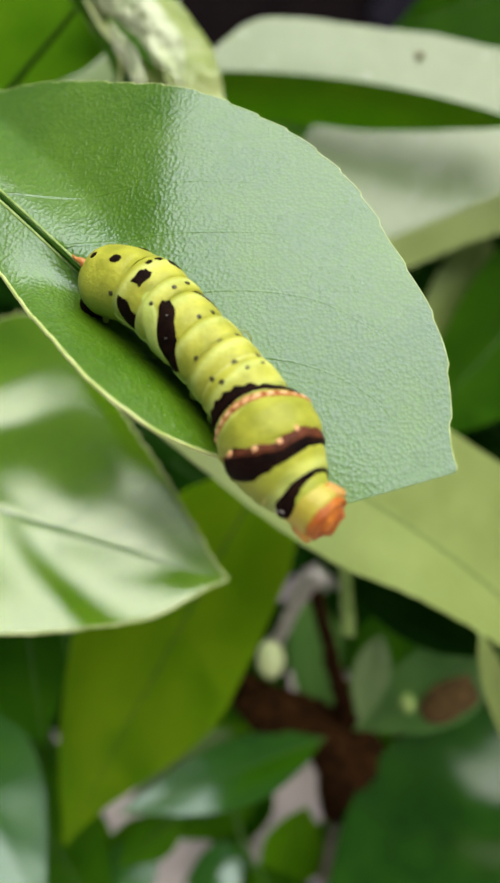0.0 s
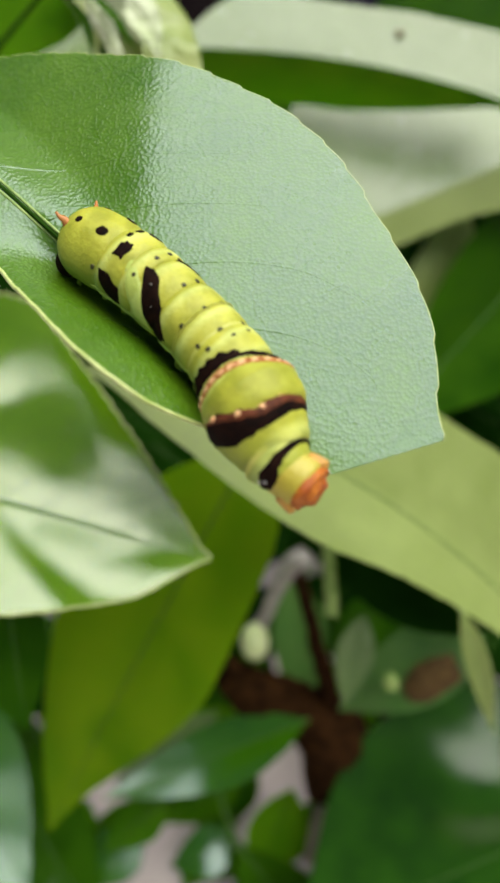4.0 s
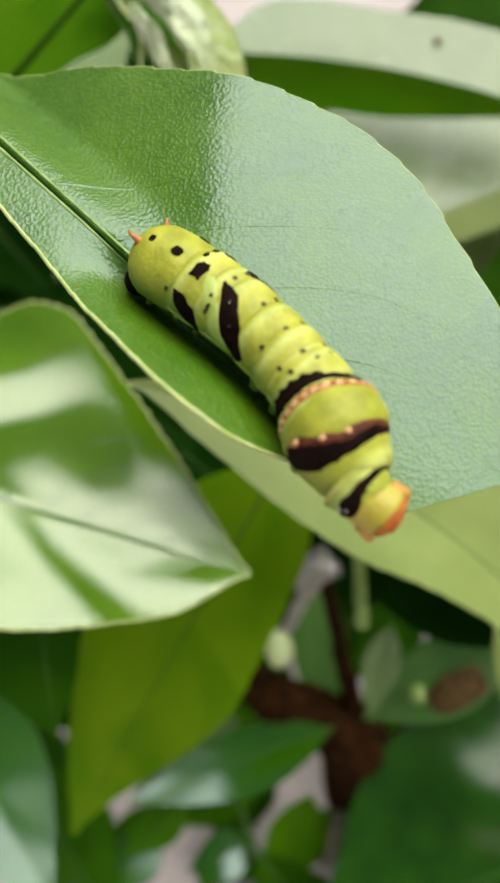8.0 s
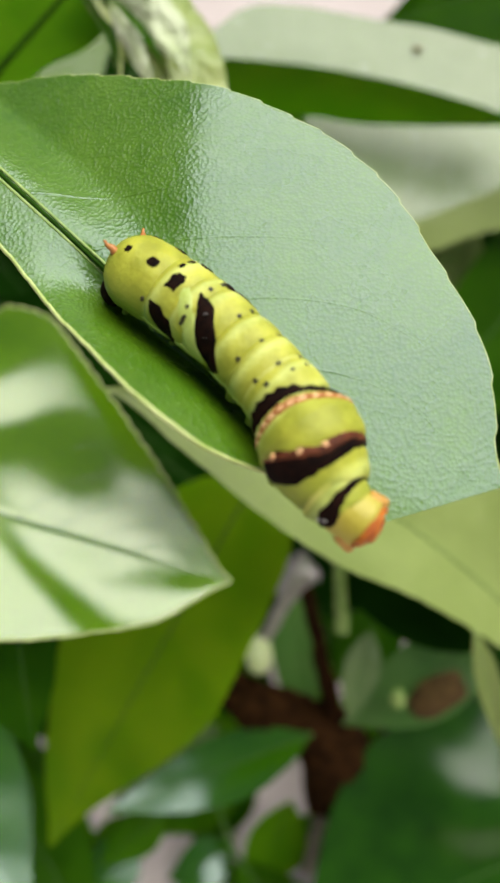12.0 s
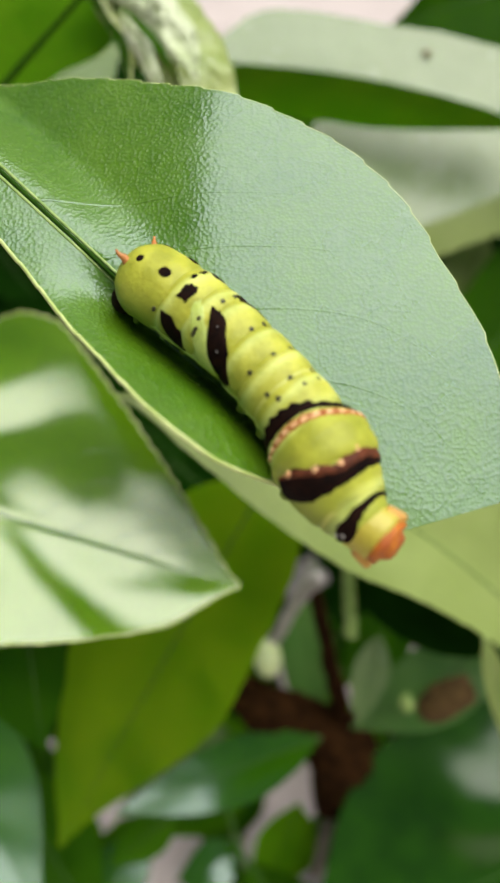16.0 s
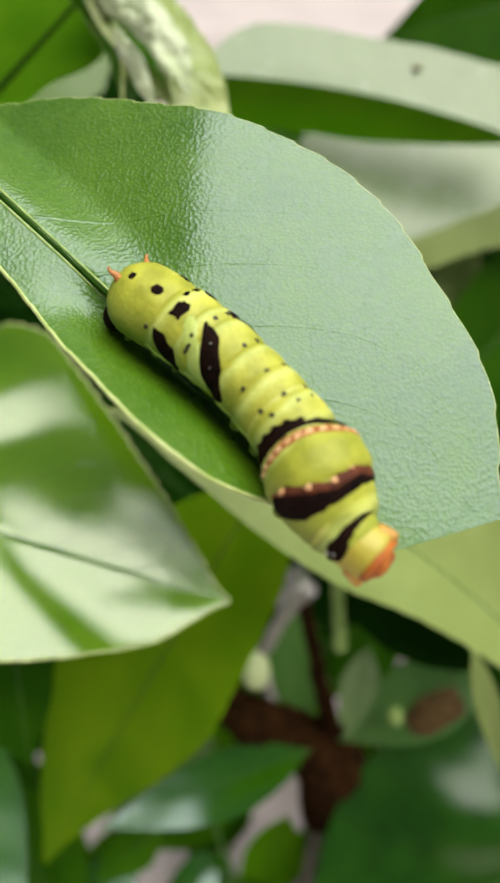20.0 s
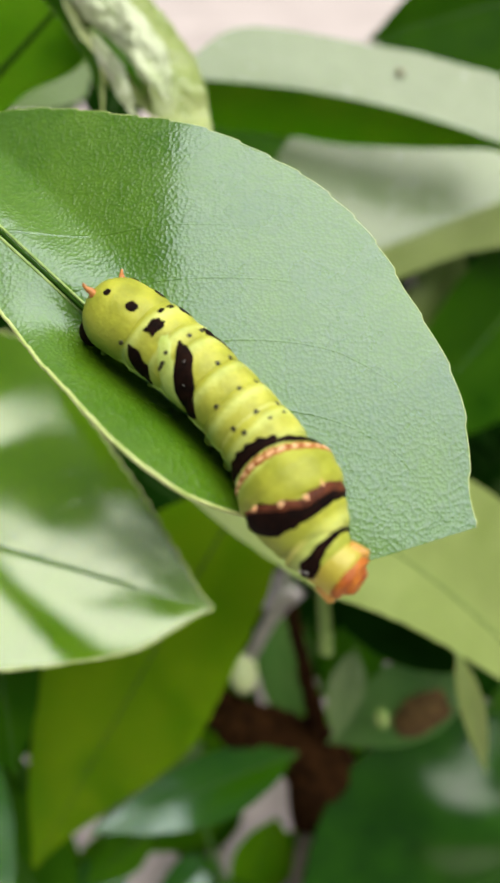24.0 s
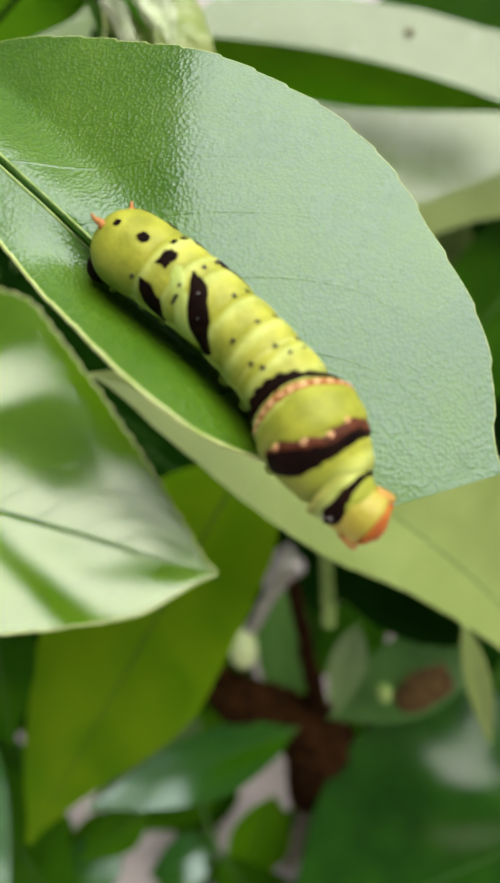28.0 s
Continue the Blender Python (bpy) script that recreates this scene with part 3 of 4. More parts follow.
leaf("broad dark green leaf with a glossy sheen", (130.1, -106, -130), (9.6, -160, -130), (0.04, 0.13, 1),
     [25, 35.6, 43, 48, 49, 45, 34, 14, 0.3], [10, 16, 27, 28, 27, 25, 23, 14.3, 0.3], LEAF_SATIN, seed=4.9, rib=0.3, rib_mat=RIB_DARK, fold=(-4, 6), und=1.5, dents=((0.44, 19, 22, 12, 20, 6.4), (0.36, 30, 7, 9, 60, 0.9), (0.52, 28, 7, 9, 50, -0.9)))
leaf("bright green leaf lit through from behind", (-76.3, 69.5, -85), (-22.6, 116.1, -70), (-0.1, 0.3, 1),
     [1, 6, 8, 10, 12.2, 17.7, 16.7, 9.2, 0.3], [1, 20, 27.5, 28.6, 28.3, 27.3, 26.3, 18.3, 0.3], LEAF_LIT, seed=6.3, rib=1.3, rib_mat=RIB_DEEP)
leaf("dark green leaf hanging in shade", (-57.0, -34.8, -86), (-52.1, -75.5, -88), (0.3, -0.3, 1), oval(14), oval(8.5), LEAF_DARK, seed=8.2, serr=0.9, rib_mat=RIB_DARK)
leaf("dark leaf with a bluish sky sheen", (-100.3, -69.5, -110), (-59.8, -130.2, -110), (0.30, 0.50, 0.82), oval(20), oval(20), LEAF_SHINE, seed=1.9, bend=-4, rib_mat=RIB_DARK)
leaf("small light green young leaf", (14.8, -124.1, -158), (2.1, -157.8, -156), (0.3, 0.1, 1), oval(11), oval(11), LEAF_LIT, seed=3.3, rib=0.25, rib_mat=RIB_DARK)
leaf("dark green leaf with a bluish sky sheen", (19.7, -88.2, -127), (-42.8, -110.8, -125), (0.20, 0.46, 0.87), oval(9), oval(10), LEAF_SHINE, seed=5.9, bend=-5, fold=(4, 8), und=0.8, rib_mat=RIB_DARK)
leaf("dark shaded underside of a leaf", (72, -50, -92), (14.1, -28.6, -110), (0, -0.6, 1), oval(7), oval(15), LEAF_SHADED, seed=6.6, rib_mat=RIB_DARK)
# Added pale leaf: its colour stands for the sky sheen on a dark leaf.
leaf("pale bluish leaf added as sky sheen on a drooping leaf", (-9.0, -92.0, -144), (-46.2, -120.3, -142), (0.1, 0.3, 1), oval(6.5), oval(6.5), LEAF_GREY, seed=5.2, rib=0.25, rib_mat=RIB_DARK)
leaf("green leaf with a pale sheen near its tip", (71.5, -55.1, -120), (28.6, -85.9, -128), (0.30, 0.42, 0.85), oval(10), oval(12), LEAF_DULL, seed=2.8, bend=6, fold=(-5, 12), rib_mat=RIB_DARK)
leaf("light green leaf hanging edge-on", (53.9, -44.6, -82), (62.8, -76.6, -88), (-0.5, 0.2, 1), oval(2.4), oval(3.6), LEAF_OLIVE, seed=1.1)
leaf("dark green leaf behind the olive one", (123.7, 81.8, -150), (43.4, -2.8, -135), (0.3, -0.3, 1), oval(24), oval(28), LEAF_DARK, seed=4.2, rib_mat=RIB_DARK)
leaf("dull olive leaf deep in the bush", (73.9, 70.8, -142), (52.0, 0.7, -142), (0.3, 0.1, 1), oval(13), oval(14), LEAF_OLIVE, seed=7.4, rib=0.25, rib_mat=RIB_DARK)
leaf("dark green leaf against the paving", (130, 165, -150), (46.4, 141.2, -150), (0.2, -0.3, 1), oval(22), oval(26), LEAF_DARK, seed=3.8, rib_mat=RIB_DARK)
leaf("leaf in the gap under the folded pale one, darkened for shade", (-23.4, 129.9, -150), (40.7, 91.2, -150), (0.2, -0.3, 1), oval(17), oval(15), LEAF_DARK, seed=1.2, rib=0.25, rib_mat=RIB_DARK)
leaf("pale leaf beyond the bright green one", (-36.8, 123, -125), (-68, 105, -125), (0.05, 0.2, 1), oval(12), oval(11), LEAF_GREY, seed=8.8)
# Added pale leaf: sheen on the big leaf here, put into its colour.
leaf("pale leaf added as sheen on a leaf tip beside the branch", (35.5, -54.0, -116), (29.3, -80.5, -117), (0.1, 0.25, 1), oval(5.6), oval(5.2), LEAF_GREY, seed=6.4, rib=0.25, rib_mat=RIB_DARK)
leaf("bluish green leaf beside the bud", (16.5, -55.0, -178), (22.6, -107.0, -182), (0.1, 0.2, 1), oval(10.5), oval(10.5), LEAF_DULL, seed=4.4, rib_mat=RIB_DARK)
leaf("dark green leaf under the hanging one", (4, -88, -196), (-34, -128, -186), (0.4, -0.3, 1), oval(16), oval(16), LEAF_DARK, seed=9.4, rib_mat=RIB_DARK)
leaf("leaf behind the folded one, darkened for shade", (-74, 36, -110), (-20, -4, -118), (0.4, -0.3, 1), oval(22), oval(24), LEAF_SHADED, seed=3.4, rib_mat=RIB_DARK)
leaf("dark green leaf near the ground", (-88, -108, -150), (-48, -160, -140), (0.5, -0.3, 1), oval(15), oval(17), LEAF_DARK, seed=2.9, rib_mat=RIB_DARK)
leaf("mid green leaf near the ground", (60, -98, -176), (36, -130, -172), (0.4, 0, 1), oval(12), oval(12), LEAF_LIT, seed=6.9, rib_mat=RIB_DARK)
leaf("mid green leaf low by the paving gap", (-27.7, -125.4, -155), (-49.9, -141.8, -150), (0.3, 0.1, 1), oval(8), oval(8), LEAF_MID, seed=1.7, rib_mat=RIB_DARK)
leaf("dark green leaf with a satin sheen near the ground", (-4.8, -143.8, -165), (-28.3, -152.7, -160), (0.1, 0.35, 0.9), oval(8), oval(8), LEAF_SHINE, seed=3.7, bend=4, rib_mat=RIB_DARK)
leaf("round dark green leaf over the paving", (-26.4, -129.0, -160), (-48.0, -135.9, -160), (0.4, -0.2, 1), oval(8), oval(8), LEAF_DARK, seed=8.7, rib_mat=RIB_DARK)
leaf("mid green leaf over the paving", (-3, -127, -175), (-33, -144, -172), (0.3, -0.2, 1), oval(12), oval(10), LEAF_MID, seed=4.7, rib_mat=RIB_DARK)
leaf("green leaf over the paving", (-46, -132, -165), (-55, -158, -165), (0.3, 0, 1), oval(7), oval(7), LEAF_MID, seed=6.7, rib_mat=RIB_DARK)
leaf("green leaf flat over the paving", (-60, -134, -170), (-72, -162, -168), (0.3, 0, 1), oval(9), oval(9), LEAF_MID, seed=5.7, rib_mat=RIB_DARK)
leaf("green leaf close to the paving", (-9, -147, -172), (-24, -170, -170), (0.3, 0, 1), oval(12), oval(12), LEAF_MID, seed=7.9, rib_mat=RIB_DARK)
leaf("dark leaf in the shade of the olive one", (58, -60, -182), (31, -92, -180), (0.4, -0.3, 1), oval(15), oval(15), LEAF_DARK, seed=5.5, rib_mat=RIB_DARK)
leaf("green leaf spread over the paving", (2, -112, -188), (-40, -128, -184), (0.3, 0, 1), oval(13), oval(11), LEAF_LIT, seed=9.7, rib_mat=RIB_DARK)
leaf("small green leaf by the branch", (28, -128, -165), (14, -158, -170), (0.3, 0.2, 1), oval(7), oval(6), LEAF_MID, seed=9.2, rib_mat=RIB_DARK)
leaf("leaf under the olive one, darkened for shade", (84, -56, -170), (40, -52, -176), (0.3, -0.3, 1), oval(13), oval(14), LEAF_SHADED, seed=5.3, rib_mat=RIB_DARK)
leaf("dark leaf in the shade between two leaves", (-42, 6, -140), (2, -28, -145), (0.4, -0.3, 1), oval(16), oval(16), LEAF_SHADED, seed=1.5, rib_mat=RIB_DARK)
leaf("dark leaf in the shade of the gnawed one", (100, 66, -165), (56, 26, -155), (0.4, -0.3, 1), oval(15), oval(15), LEAF_SHADED, seed=2.5, rib_mat=RIB_DARK)
leaf("bluish green leaf at the foot of the bush", (-37.8, -137.7, -158), (-55.4, -153.8, -150), (0.24, 0.47, 0.85), oval(9), oval(9), LEAF_SHINE, seed=2.7, rib_mat=RIB_DARK)
# the curled leaf: a smooth arched blade whose edge is rolled into white, blistered folds
leaf("pale yellow-green leaf curled over, blistered towards its tip", (-35.9, 110.2, -64), (-1.6, 62.4, -60), (0.25, 0.2, 1), oval(11), oval(12), LEAF_CURL, seed=2.6, crumple=1.1, curl=(-10, -14), bow=-1.5,
     steps=110, cells=18, rib=0.3, serr=0.4, dents=((0.62, 2, 4, 4, 0, -1.6), (0.72, -6, 3, 9, 20, 0.9), (0.8, -3, 3, 8, 20, -0.9)))
leaf("white blistered roll along the edge of a curled leaf", (-36.7, 102.4, -56), (-10.4, 71.9, -52.5), (-0.1, 0.1, 1), [0.3, 2.4, 3.6, 4, 4, 4, 4, 3, 0.4], [0.3, 2.4, 3.6, 4, 4.2, 4.4, 4.2, 3, 0.4], LEAF_WHITE, seed=5.1, crumple=1.7, curl=(-55, -55), bow=-3.0,
     steps=110, cells=14, rib=0.25, serr=0.6)
leaf("narrow white ruffled fold of a curled leaf", (-26.3, 86.1, -54), (-16.8, 65.9, -51), (-0.5, 0.1, 1), oval(2.1), oval(2.1), LEAF_WHITE, seed=7.1, crumple=1.0, curl=(-70, -70), bow=-0.8,
     steps=80, cells=10, rib=0.2, serr=0.5)
leaf("dark green inner face of the curled leaf", (-33.3, 95.5, -58), (-14.3, 70.0, -58), (-0.2, 0.1, 1), oval(4.5), oval(4.0), LEAF_CURL, seed=4.1, crumple=0.8, bow=-3, steps=60, cells=6, rib=0.2)
# Added strip: the shade between the folds, laid in as a narrow dark leaf.
leaf("thin dark strip standing for shade between folds of the curled leaf", (-25.2, 83.9, -50.5), (-14.7, 70.3, -48.8), (-0.2, 0.1, 1), oval(0.75), oval(0.75), LEAF_DARK, seed=4.3, crumple=0.9, bow=-1.2, steps=60, cells=4, rib=0.1)
leaf("dark green arched edge of the curled leaf", (-49.4, 107.5, -62), (-24.7, 71.7, -58), (-0.3, 0.2, 1), oval(3.0), oval(2.4), LEAF_DARK, seed=6.1, crumple=0.4, curl=(-20, -20), bow=-7, steps=60, rib=0.2, margin=(0.1, 0.3))
# Added to fill a dark gap: near-black green stands for its shade.
leaf("leaf in the gap beside the folded one, darkened for shade", (-102, 86, -130), (-64, 42, -130), (0.2, -0.3, 1), oval(16), oval(16), LEAF_SHADED, seed=7.3, rib_mat=RIB_DARK)
leaf("mid green leaf behind the fork of the branch", (10, -86, -192), (40, -108, -190), (0.2, -0.2, 1), oval(9), oval(9), LEAF_MID, seed=8.4, rib_mat=RIB_DARK)
leaf("leaf in the gap behind the curled one, darkened for shade", (-26, 112, -100), (-34, 74, -98), (0.2, -0.3, 1), oval(7), oval(7), LEAF_SHADED, seed=3.9, rib_mat=RIB_DARK)


# ---- twigs ----
def twig(label, rows, material, knots=0.15, seed=0.0, parent=None, name="twig"):
    """A woody or green stem through rows of x, y, z and radius, in millimetres."""
    pts, rad = [], []
    n = (len(rows) - 1) * 8
    for i in range(n + 1):
        u = i / n
        p = []
        for k in range(3):
            lo = min(r[k] for r in rows) - 1
            p.append(spline([r[k] - lo for r in rows], u) + lo)
        q = Vector((u * 6 + seed, seed, 0))
        pts.append((Vector(p) + Vector((noise.noise(q), noise.noise(q + Vector((5, 1, 1))), 0)) * rows[0][3] * 0.3) * 0.001)
        rad.append(spline([r[3] for r in rows], u) * (1 + knots * noise.noise(q * 3)) * 0.001)
    v, f = tube(pts, rad, 14)
    ob = part(name, v, f, material, parent)
    if parent is None:
        ob.matrix_world = BUSH
        tagged(ob, label, "twig")
    return ob


branch = new("branch")
branch.matrix_world = BUSH
tagged(branch, "knotty dark brown branch with a pale side bud", "branch")
twig("", [(28.6, -121.5, -153, 8.2), (29.6, -114.9, -151.4, 11.3), (27.0, -98.7, -144.5, 11.3), (18.3, -90.7, -141.0, 8.3), (6.4, -85.5, -138.4, 8.3), (-2.5, -79.5, -136.6, 6.5), (-5.1, -76.2, -135.8, 4.3)], BARK, 0.3, 1.0, branch, "stem")
twig("", [(56.0, -166.0, -171, 6), (48.0, -145.0, -161, 7), (31.0, -112.0, -151, 7.5)], BARK, 0.3, 2.0, branch, "stem")
twig("", [(28.1, -94.2, -142.7, 4.3), (25.5, -78.9, -135.8, 3.0), (21.8, -62.1, -127.1, 2.3), (18.2, -47.8, -120.1, 2.0), (16.3, -38.0, -116.6, 1.7)], BARK, 0.25, 3.0, branch, "side_shoot")
twig("", [(4.3, -64.7, -135.8, 2.1), (7.6, -56.3, -130.5, 2.0), (11.7, -46.5, -121.8, 2.1), (15.6, -39.8, -117.5, 3.0), (18.5, -37.7, -114.9, 2.4)], TWIG, 0.2, 4.0, branch, "grey_shoot")
bud_v = []
for i in range(13):
    t = math.pi * i / 12
    for j in range(20):
        a = 2 * math.pi * j / 20
        r = 4.5 * math.sin(t) * (1 + 0.05 * math.sin(5 * a))
        bud_v.append(Vector((3.7 + r * math.cos(a) * 0.95, -66.1 + 5.9 * math.cos(t), -132.3 + r * math.sin(a) * 0.9)) * 0.001)
part("bud", bud_v, grid_faces(13, 20, closed=True), BUD, branch, "pale yellow-green bud")
twig("pale green leaf stalk hanging in the bush", [(24.2, -30, -98, 1.7), (24.4, -40, -97, 1.7), (24.6, -49.5, -97, 1.9)], RIB, 0.1, 5.0)
twig("pale dry twig among the leaves near the ground", [(26.4, -125.1, -160, 2.0), (25.2, -133.0, -160, 3.0), (23.0, -141.8, -160, 2.8), (20.4, -150.7, -160, 1.6)], BARK_PALE, 0.15, 7.0)
stub = new("branch")
stub.matrix_world = BUSH
tagged(stub, "cut brown stub of a twig with a pale bud", "branch")
twig("", [(50, -104, -168, 3.6), (49.5, -88, -153, 4.2), (50.5, -77, -122, 5.0), (55, -72, -116, 5.0), (61, -69, -116, 4.0)], BARK_LIGHT, 0.1, 6.0, stub, "stem")
part("bud", [v * 0.48 + mm(40, -39.7, -46.4) for v in bud_v], grid_faces(13, 20, closed=True), RIB, stub, "pale bud")

# ---- a dark cart beyond the bush, which is moved away ----
def box(x0, x1, y0, y1, z0, z1, material, name, parent, bevel=0.01):
    bm = bmesh.new()
    bmesh.ops.create_cube(bm, size=1.0, matrix=Matrix.Translation(((x0 + x1) / 2, (y0 + y1) / 2, (z0 + z1) / 2)) @ Matrix.Diagonal((x1 - x0, y1 - y0, z1 - z0, 1)))
    bmesh.ops.bevel(bm, geom=list(bm.edges), offset=bevel, segments=2, affect="EDGES", profile=0.5)
    me = bpy.data.meshes.new(name)
    bm.to_mesh(me)
    bm.free()
    me.materials.append(material)
    ob = new(name, me)
    ob.parent = parent
    return ob


CART_DARK = skin_material("cart_dark_paint", (0.006, 0.004, 0.005), (0.013, 0.009, 0.010), rough=0.6, scale=20, gloss=0.08)
CART_BLUE = skin_material("cart_blue_paint", (0.05, 0.27, 0.70), (0.08, 0.33, 0.78), rough=0.4, scale=20)
CART_NAVY = skin_material("cart_navy_paint", (0.014, 0.013, 0.022), (0.024, 0.022, 0.036), rough=0.6, scale=20, gloss=0.1)
CART_GREY = skin_material("cart_grey_metal", (0.14, 0.12, 0.13), (0.22, 0.20, 0.21), rough=0.45, scale=20)
cart = new("cart")
cart.matrix_world = pose(0.45, 1.22, 0, 0, 0, 6)
tagged(cart, "dark low cart with a slanting blue panel rolling past on paving", "cart")
box(-0.9, 1.0, -0.05, 0.5, 0.012, 0.36, CART_DARK, "body", cart, 0.03)
bar = box(-0.022, 0.022, -0.075, -0.052, -0.09, 0.17, CART_BLUE, "blue_panel", cart)
bar.matrix_basis = pose(0.02, 0, 0.085, 0, 50, 0)
bar = box(-0.12, 0.12, -0.066, -0.052, -0.12, 0.19, CART_NAVY, "navy_panel", cart)
bar.matrix_basis = pose(-0.16, 0, 0.085, 0, 50, 0)
bar = box(-0.016, 0.016, -0.07, -0.052, -0.09, 0.17, CART_GREY, "grey_rail", cart)
bar.matrix_basis = pose(0.155, 0, 0.085, 0, 50, 0)
bar = box(-0.016, 0.016, -0.075, -0.052, -0.09, 0.17, CART_GREY, "grey_rail", cart)
bar.matrix_basis = pose(0.10, 0, 0.085, 0, 50, 0)
for wx in (-0.7, 0.8):
    for wy in (0.0, 0.45):
        pts = [Vector((wx, wy - 0.02 + 0.04 * k / 4, 0.06)) for k in range(5)]
        v, f = tube(pts, [0.055, 0.06, 0.06, 0.06, 0.055], 24)
        part("wheel", v, f, CART_DARK, cart)

# ---- the inside of the bush, its shade put into dark leaf greens ----
rnd = random.Random(11)
GAPS = [(10, -131, 14), (-57, -140, 10), (-38, -162, 12), (24, 185, 62)]
for gx in range(-150, 171, 25):
    for gy in range(-190, 190, 24):
        x, y = gx + rnd.uniform(-14, 14), gy + rnd.uniform(-13, 13)
        floor_z = -(237 + 0.743 * y) / 0.669
        z = max(rnd.uniform(-270, -190), floor_z + 16)
        long, turn = rnd.uniform(44, 66), rnd.uniform(-2.6, -0.5)
        if z > -118 or any(math.hypot(x - hx, y - hy) < hr + 5 for hx, hy, hr in GAPS):
            continue
        tip = (x + long * 0.5 * math.cos(turn), y + long * 0.5 * math.sin(turn), z + rnd.uniform(-8, 8))
        base = (x - long * 0.5 * math.cos(turn), y - long * 0.5 * math.sin(turn), z + rnd.uniform(-4, 10))
        w = rnd.uniform(11, 17)
        leaf("leaf inside the bush, its green darkened for shade", base, tip, (rnd.uniform(-0.6, 0.6), rnd.uniform(-0.9, 0.1), 1), oval(w), oval(w),
             LEAF_DARK if y < -95 else LEAF_SHADED, fold=(12, 12), bend=rnd.uniform(-3, 5), seed=x * 0.1 + y * 0.07, steps=20, cells=4, rib=0.5, rib_mat=RIB_DARK, petiole=12)

# ---- caterpillar ----
# Rings of the body from head to tail, and its girth, in millimetres along its own axis.
CAT = [(24.0, 14.0), (14.9, 10.1), (10.9, 7.9), (8.7, 3.6), (4.3, 0.1), (0.9, -3.2), (-2.5, -7.3), (-6.4, -14.0), (-13.2, -18.3), (-17.5, -20.5), (-19.6, -23.4)]
WIDE = [(24.5, 2.6), (22.5, 4.2), (20, 4.8), (16, 5.0), (10, 4.8), (4, 4.6), (-1, 4.65), (-6, 4.75), (-8, 5.15), (-10.5, 6.1), (-13, 5.9), (-15, 5.2), (-17.5, 4.3), (-19, 3.35), (-20.5, 2.9), (-23.5, 3.05)]
LEAN = Vector((0.71, 0, 0.70))


def girth(y):
    for (y0, r0), (y1, r1) in zip(WIDE, WIDE[1:]):
        if y0 >= y >= y1:
            return r0 + (r1 - r0) * (y0 - y) / (y0 - y1)
    return WIDE[0][1] if y > 0 else WIDE[-1][1]


def ring_radius(seg, y):
    y0, y1 = CAT[seg]
    u = (y0 - y) / (y0 - y1)
    r = girth(y) * (0.85 + 0.15 * max(0.0, 1 - abs(2 * u - 1) ** 3) ** 0.5)
    if y > 19.5:
        r *= math.sqrt(max(0.0, 1 - min(1.0, (y - 19.5) / 4.5) ** 2.4))
    if y < -22.4:
        r *= math.sqrt(max(0.0, 1 - min(1.0, (-22.4 - y) / 1.05) ** 2.4))
    return r


def laid(y, phi, r):
    """A place on the bent body, phi in degrees from the back towards its left side."""
    p = radians(phi)
    around = Vector((-r * math.sin(p), 0, r * math.cos(p) * (0.88 if math.cos(p) < 0 else 1.0)))
    off, slope = 3.4 * (1 - ((y - 2) / 22) ** 2), -6.8 * (y - 2) / 484
    v = around + LEAN * off
    v.y += y - slope * around.dot(LEAN)
    return v * 0.001


def on_body(y, phi, lift=0.0, seg=None):
    segs = [seg] if seg is not None else [k for k, (y0, y1) in enumerate(CAT) if y0 >= y >= y1] or [0 if y > 0 else len(CAT) - 1]
    r = max(ring_radius(k, y) for k in segs)
    return laid(y, phi, r + lift)


caterpillar = new("caterpillar")
tagged(caterpillar, "plump yellow-green caterpillar with brown bands on a leaf", "caterpillar")
rings = []
for seg, (y0, y1) in enumerate(CAT):
    verts = []
    for i in range(19):
        y = y0 + (y1 - y0) * i / 18
        for j in range(48):
            k = (0.80 if i in (0, 18) and 0 < seg < len(CAT) - 1 else 1.0)
            w = 0.07 * noise.noise(Vector((y * 0.5, math.cos(j * 0.131) * 2.5, math.sin(j * 0.131) * 2.5 + seg)))
            fold = -0.10 * math.exp(-((y - (y0 * 0.35 + y1 * 0.65)) / 0.35) ** 2) if seg in (7, 8) else 0.0
            verts.append(laid(y, j * 7.5, ring_radius(seg, y) * k + w + fold))
    faces = grid_faces(19, 48, closed=True)
    faces.append(tuple(range(48)))
    faces.append(tuple(range(18 * 48 + 47, 18 * 48 - 1, -1)))
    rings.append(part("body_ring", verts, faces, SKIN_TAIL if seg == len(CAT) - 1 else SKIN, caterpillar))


def ring_at(y):
    return min(range(len(CAT)), key=lambda k: abs(y - sum(CAT[k]) / 2) / (CAT[k][0] - CAT[k][1]))


def patch(name, y, phi, half_y, half_phi, material, slant=0.0, lift=0.09, rag=0.15, label="", seed=0.0, seg=None):
    """A marking on the skin: thin, slightly raised, of an uneven outline."""
    verts, n, m = [], 12, 44
    for i in range(n):
        k = i / (n - 1)
        for j in range(m):
            t = 2 * math.pi * j / m
            r = k * (1 + rag * noise.noise(Vector((math.cos(t) * 1.6 + seed * 3.1, math.sin(t) * 1.6, seed))))
            c, s = math.cos(t), math.sin(t)
            c, s = math.copysign(abs(c) ** 0.75, c), math.copysign(abs(s) ** 0.75, s)
            dphi = half_phi * r * s
            yy = y + half_y * r * c + slant * dphi / 10
            verts.append(on_body(yy, phi + dphi, lift * (1 - 1.6 * k ** 8)))
    return part(name, verts, grid_faces(n, m, closed=True), material, rings[ring_at(y) if seg is None else seg], label)


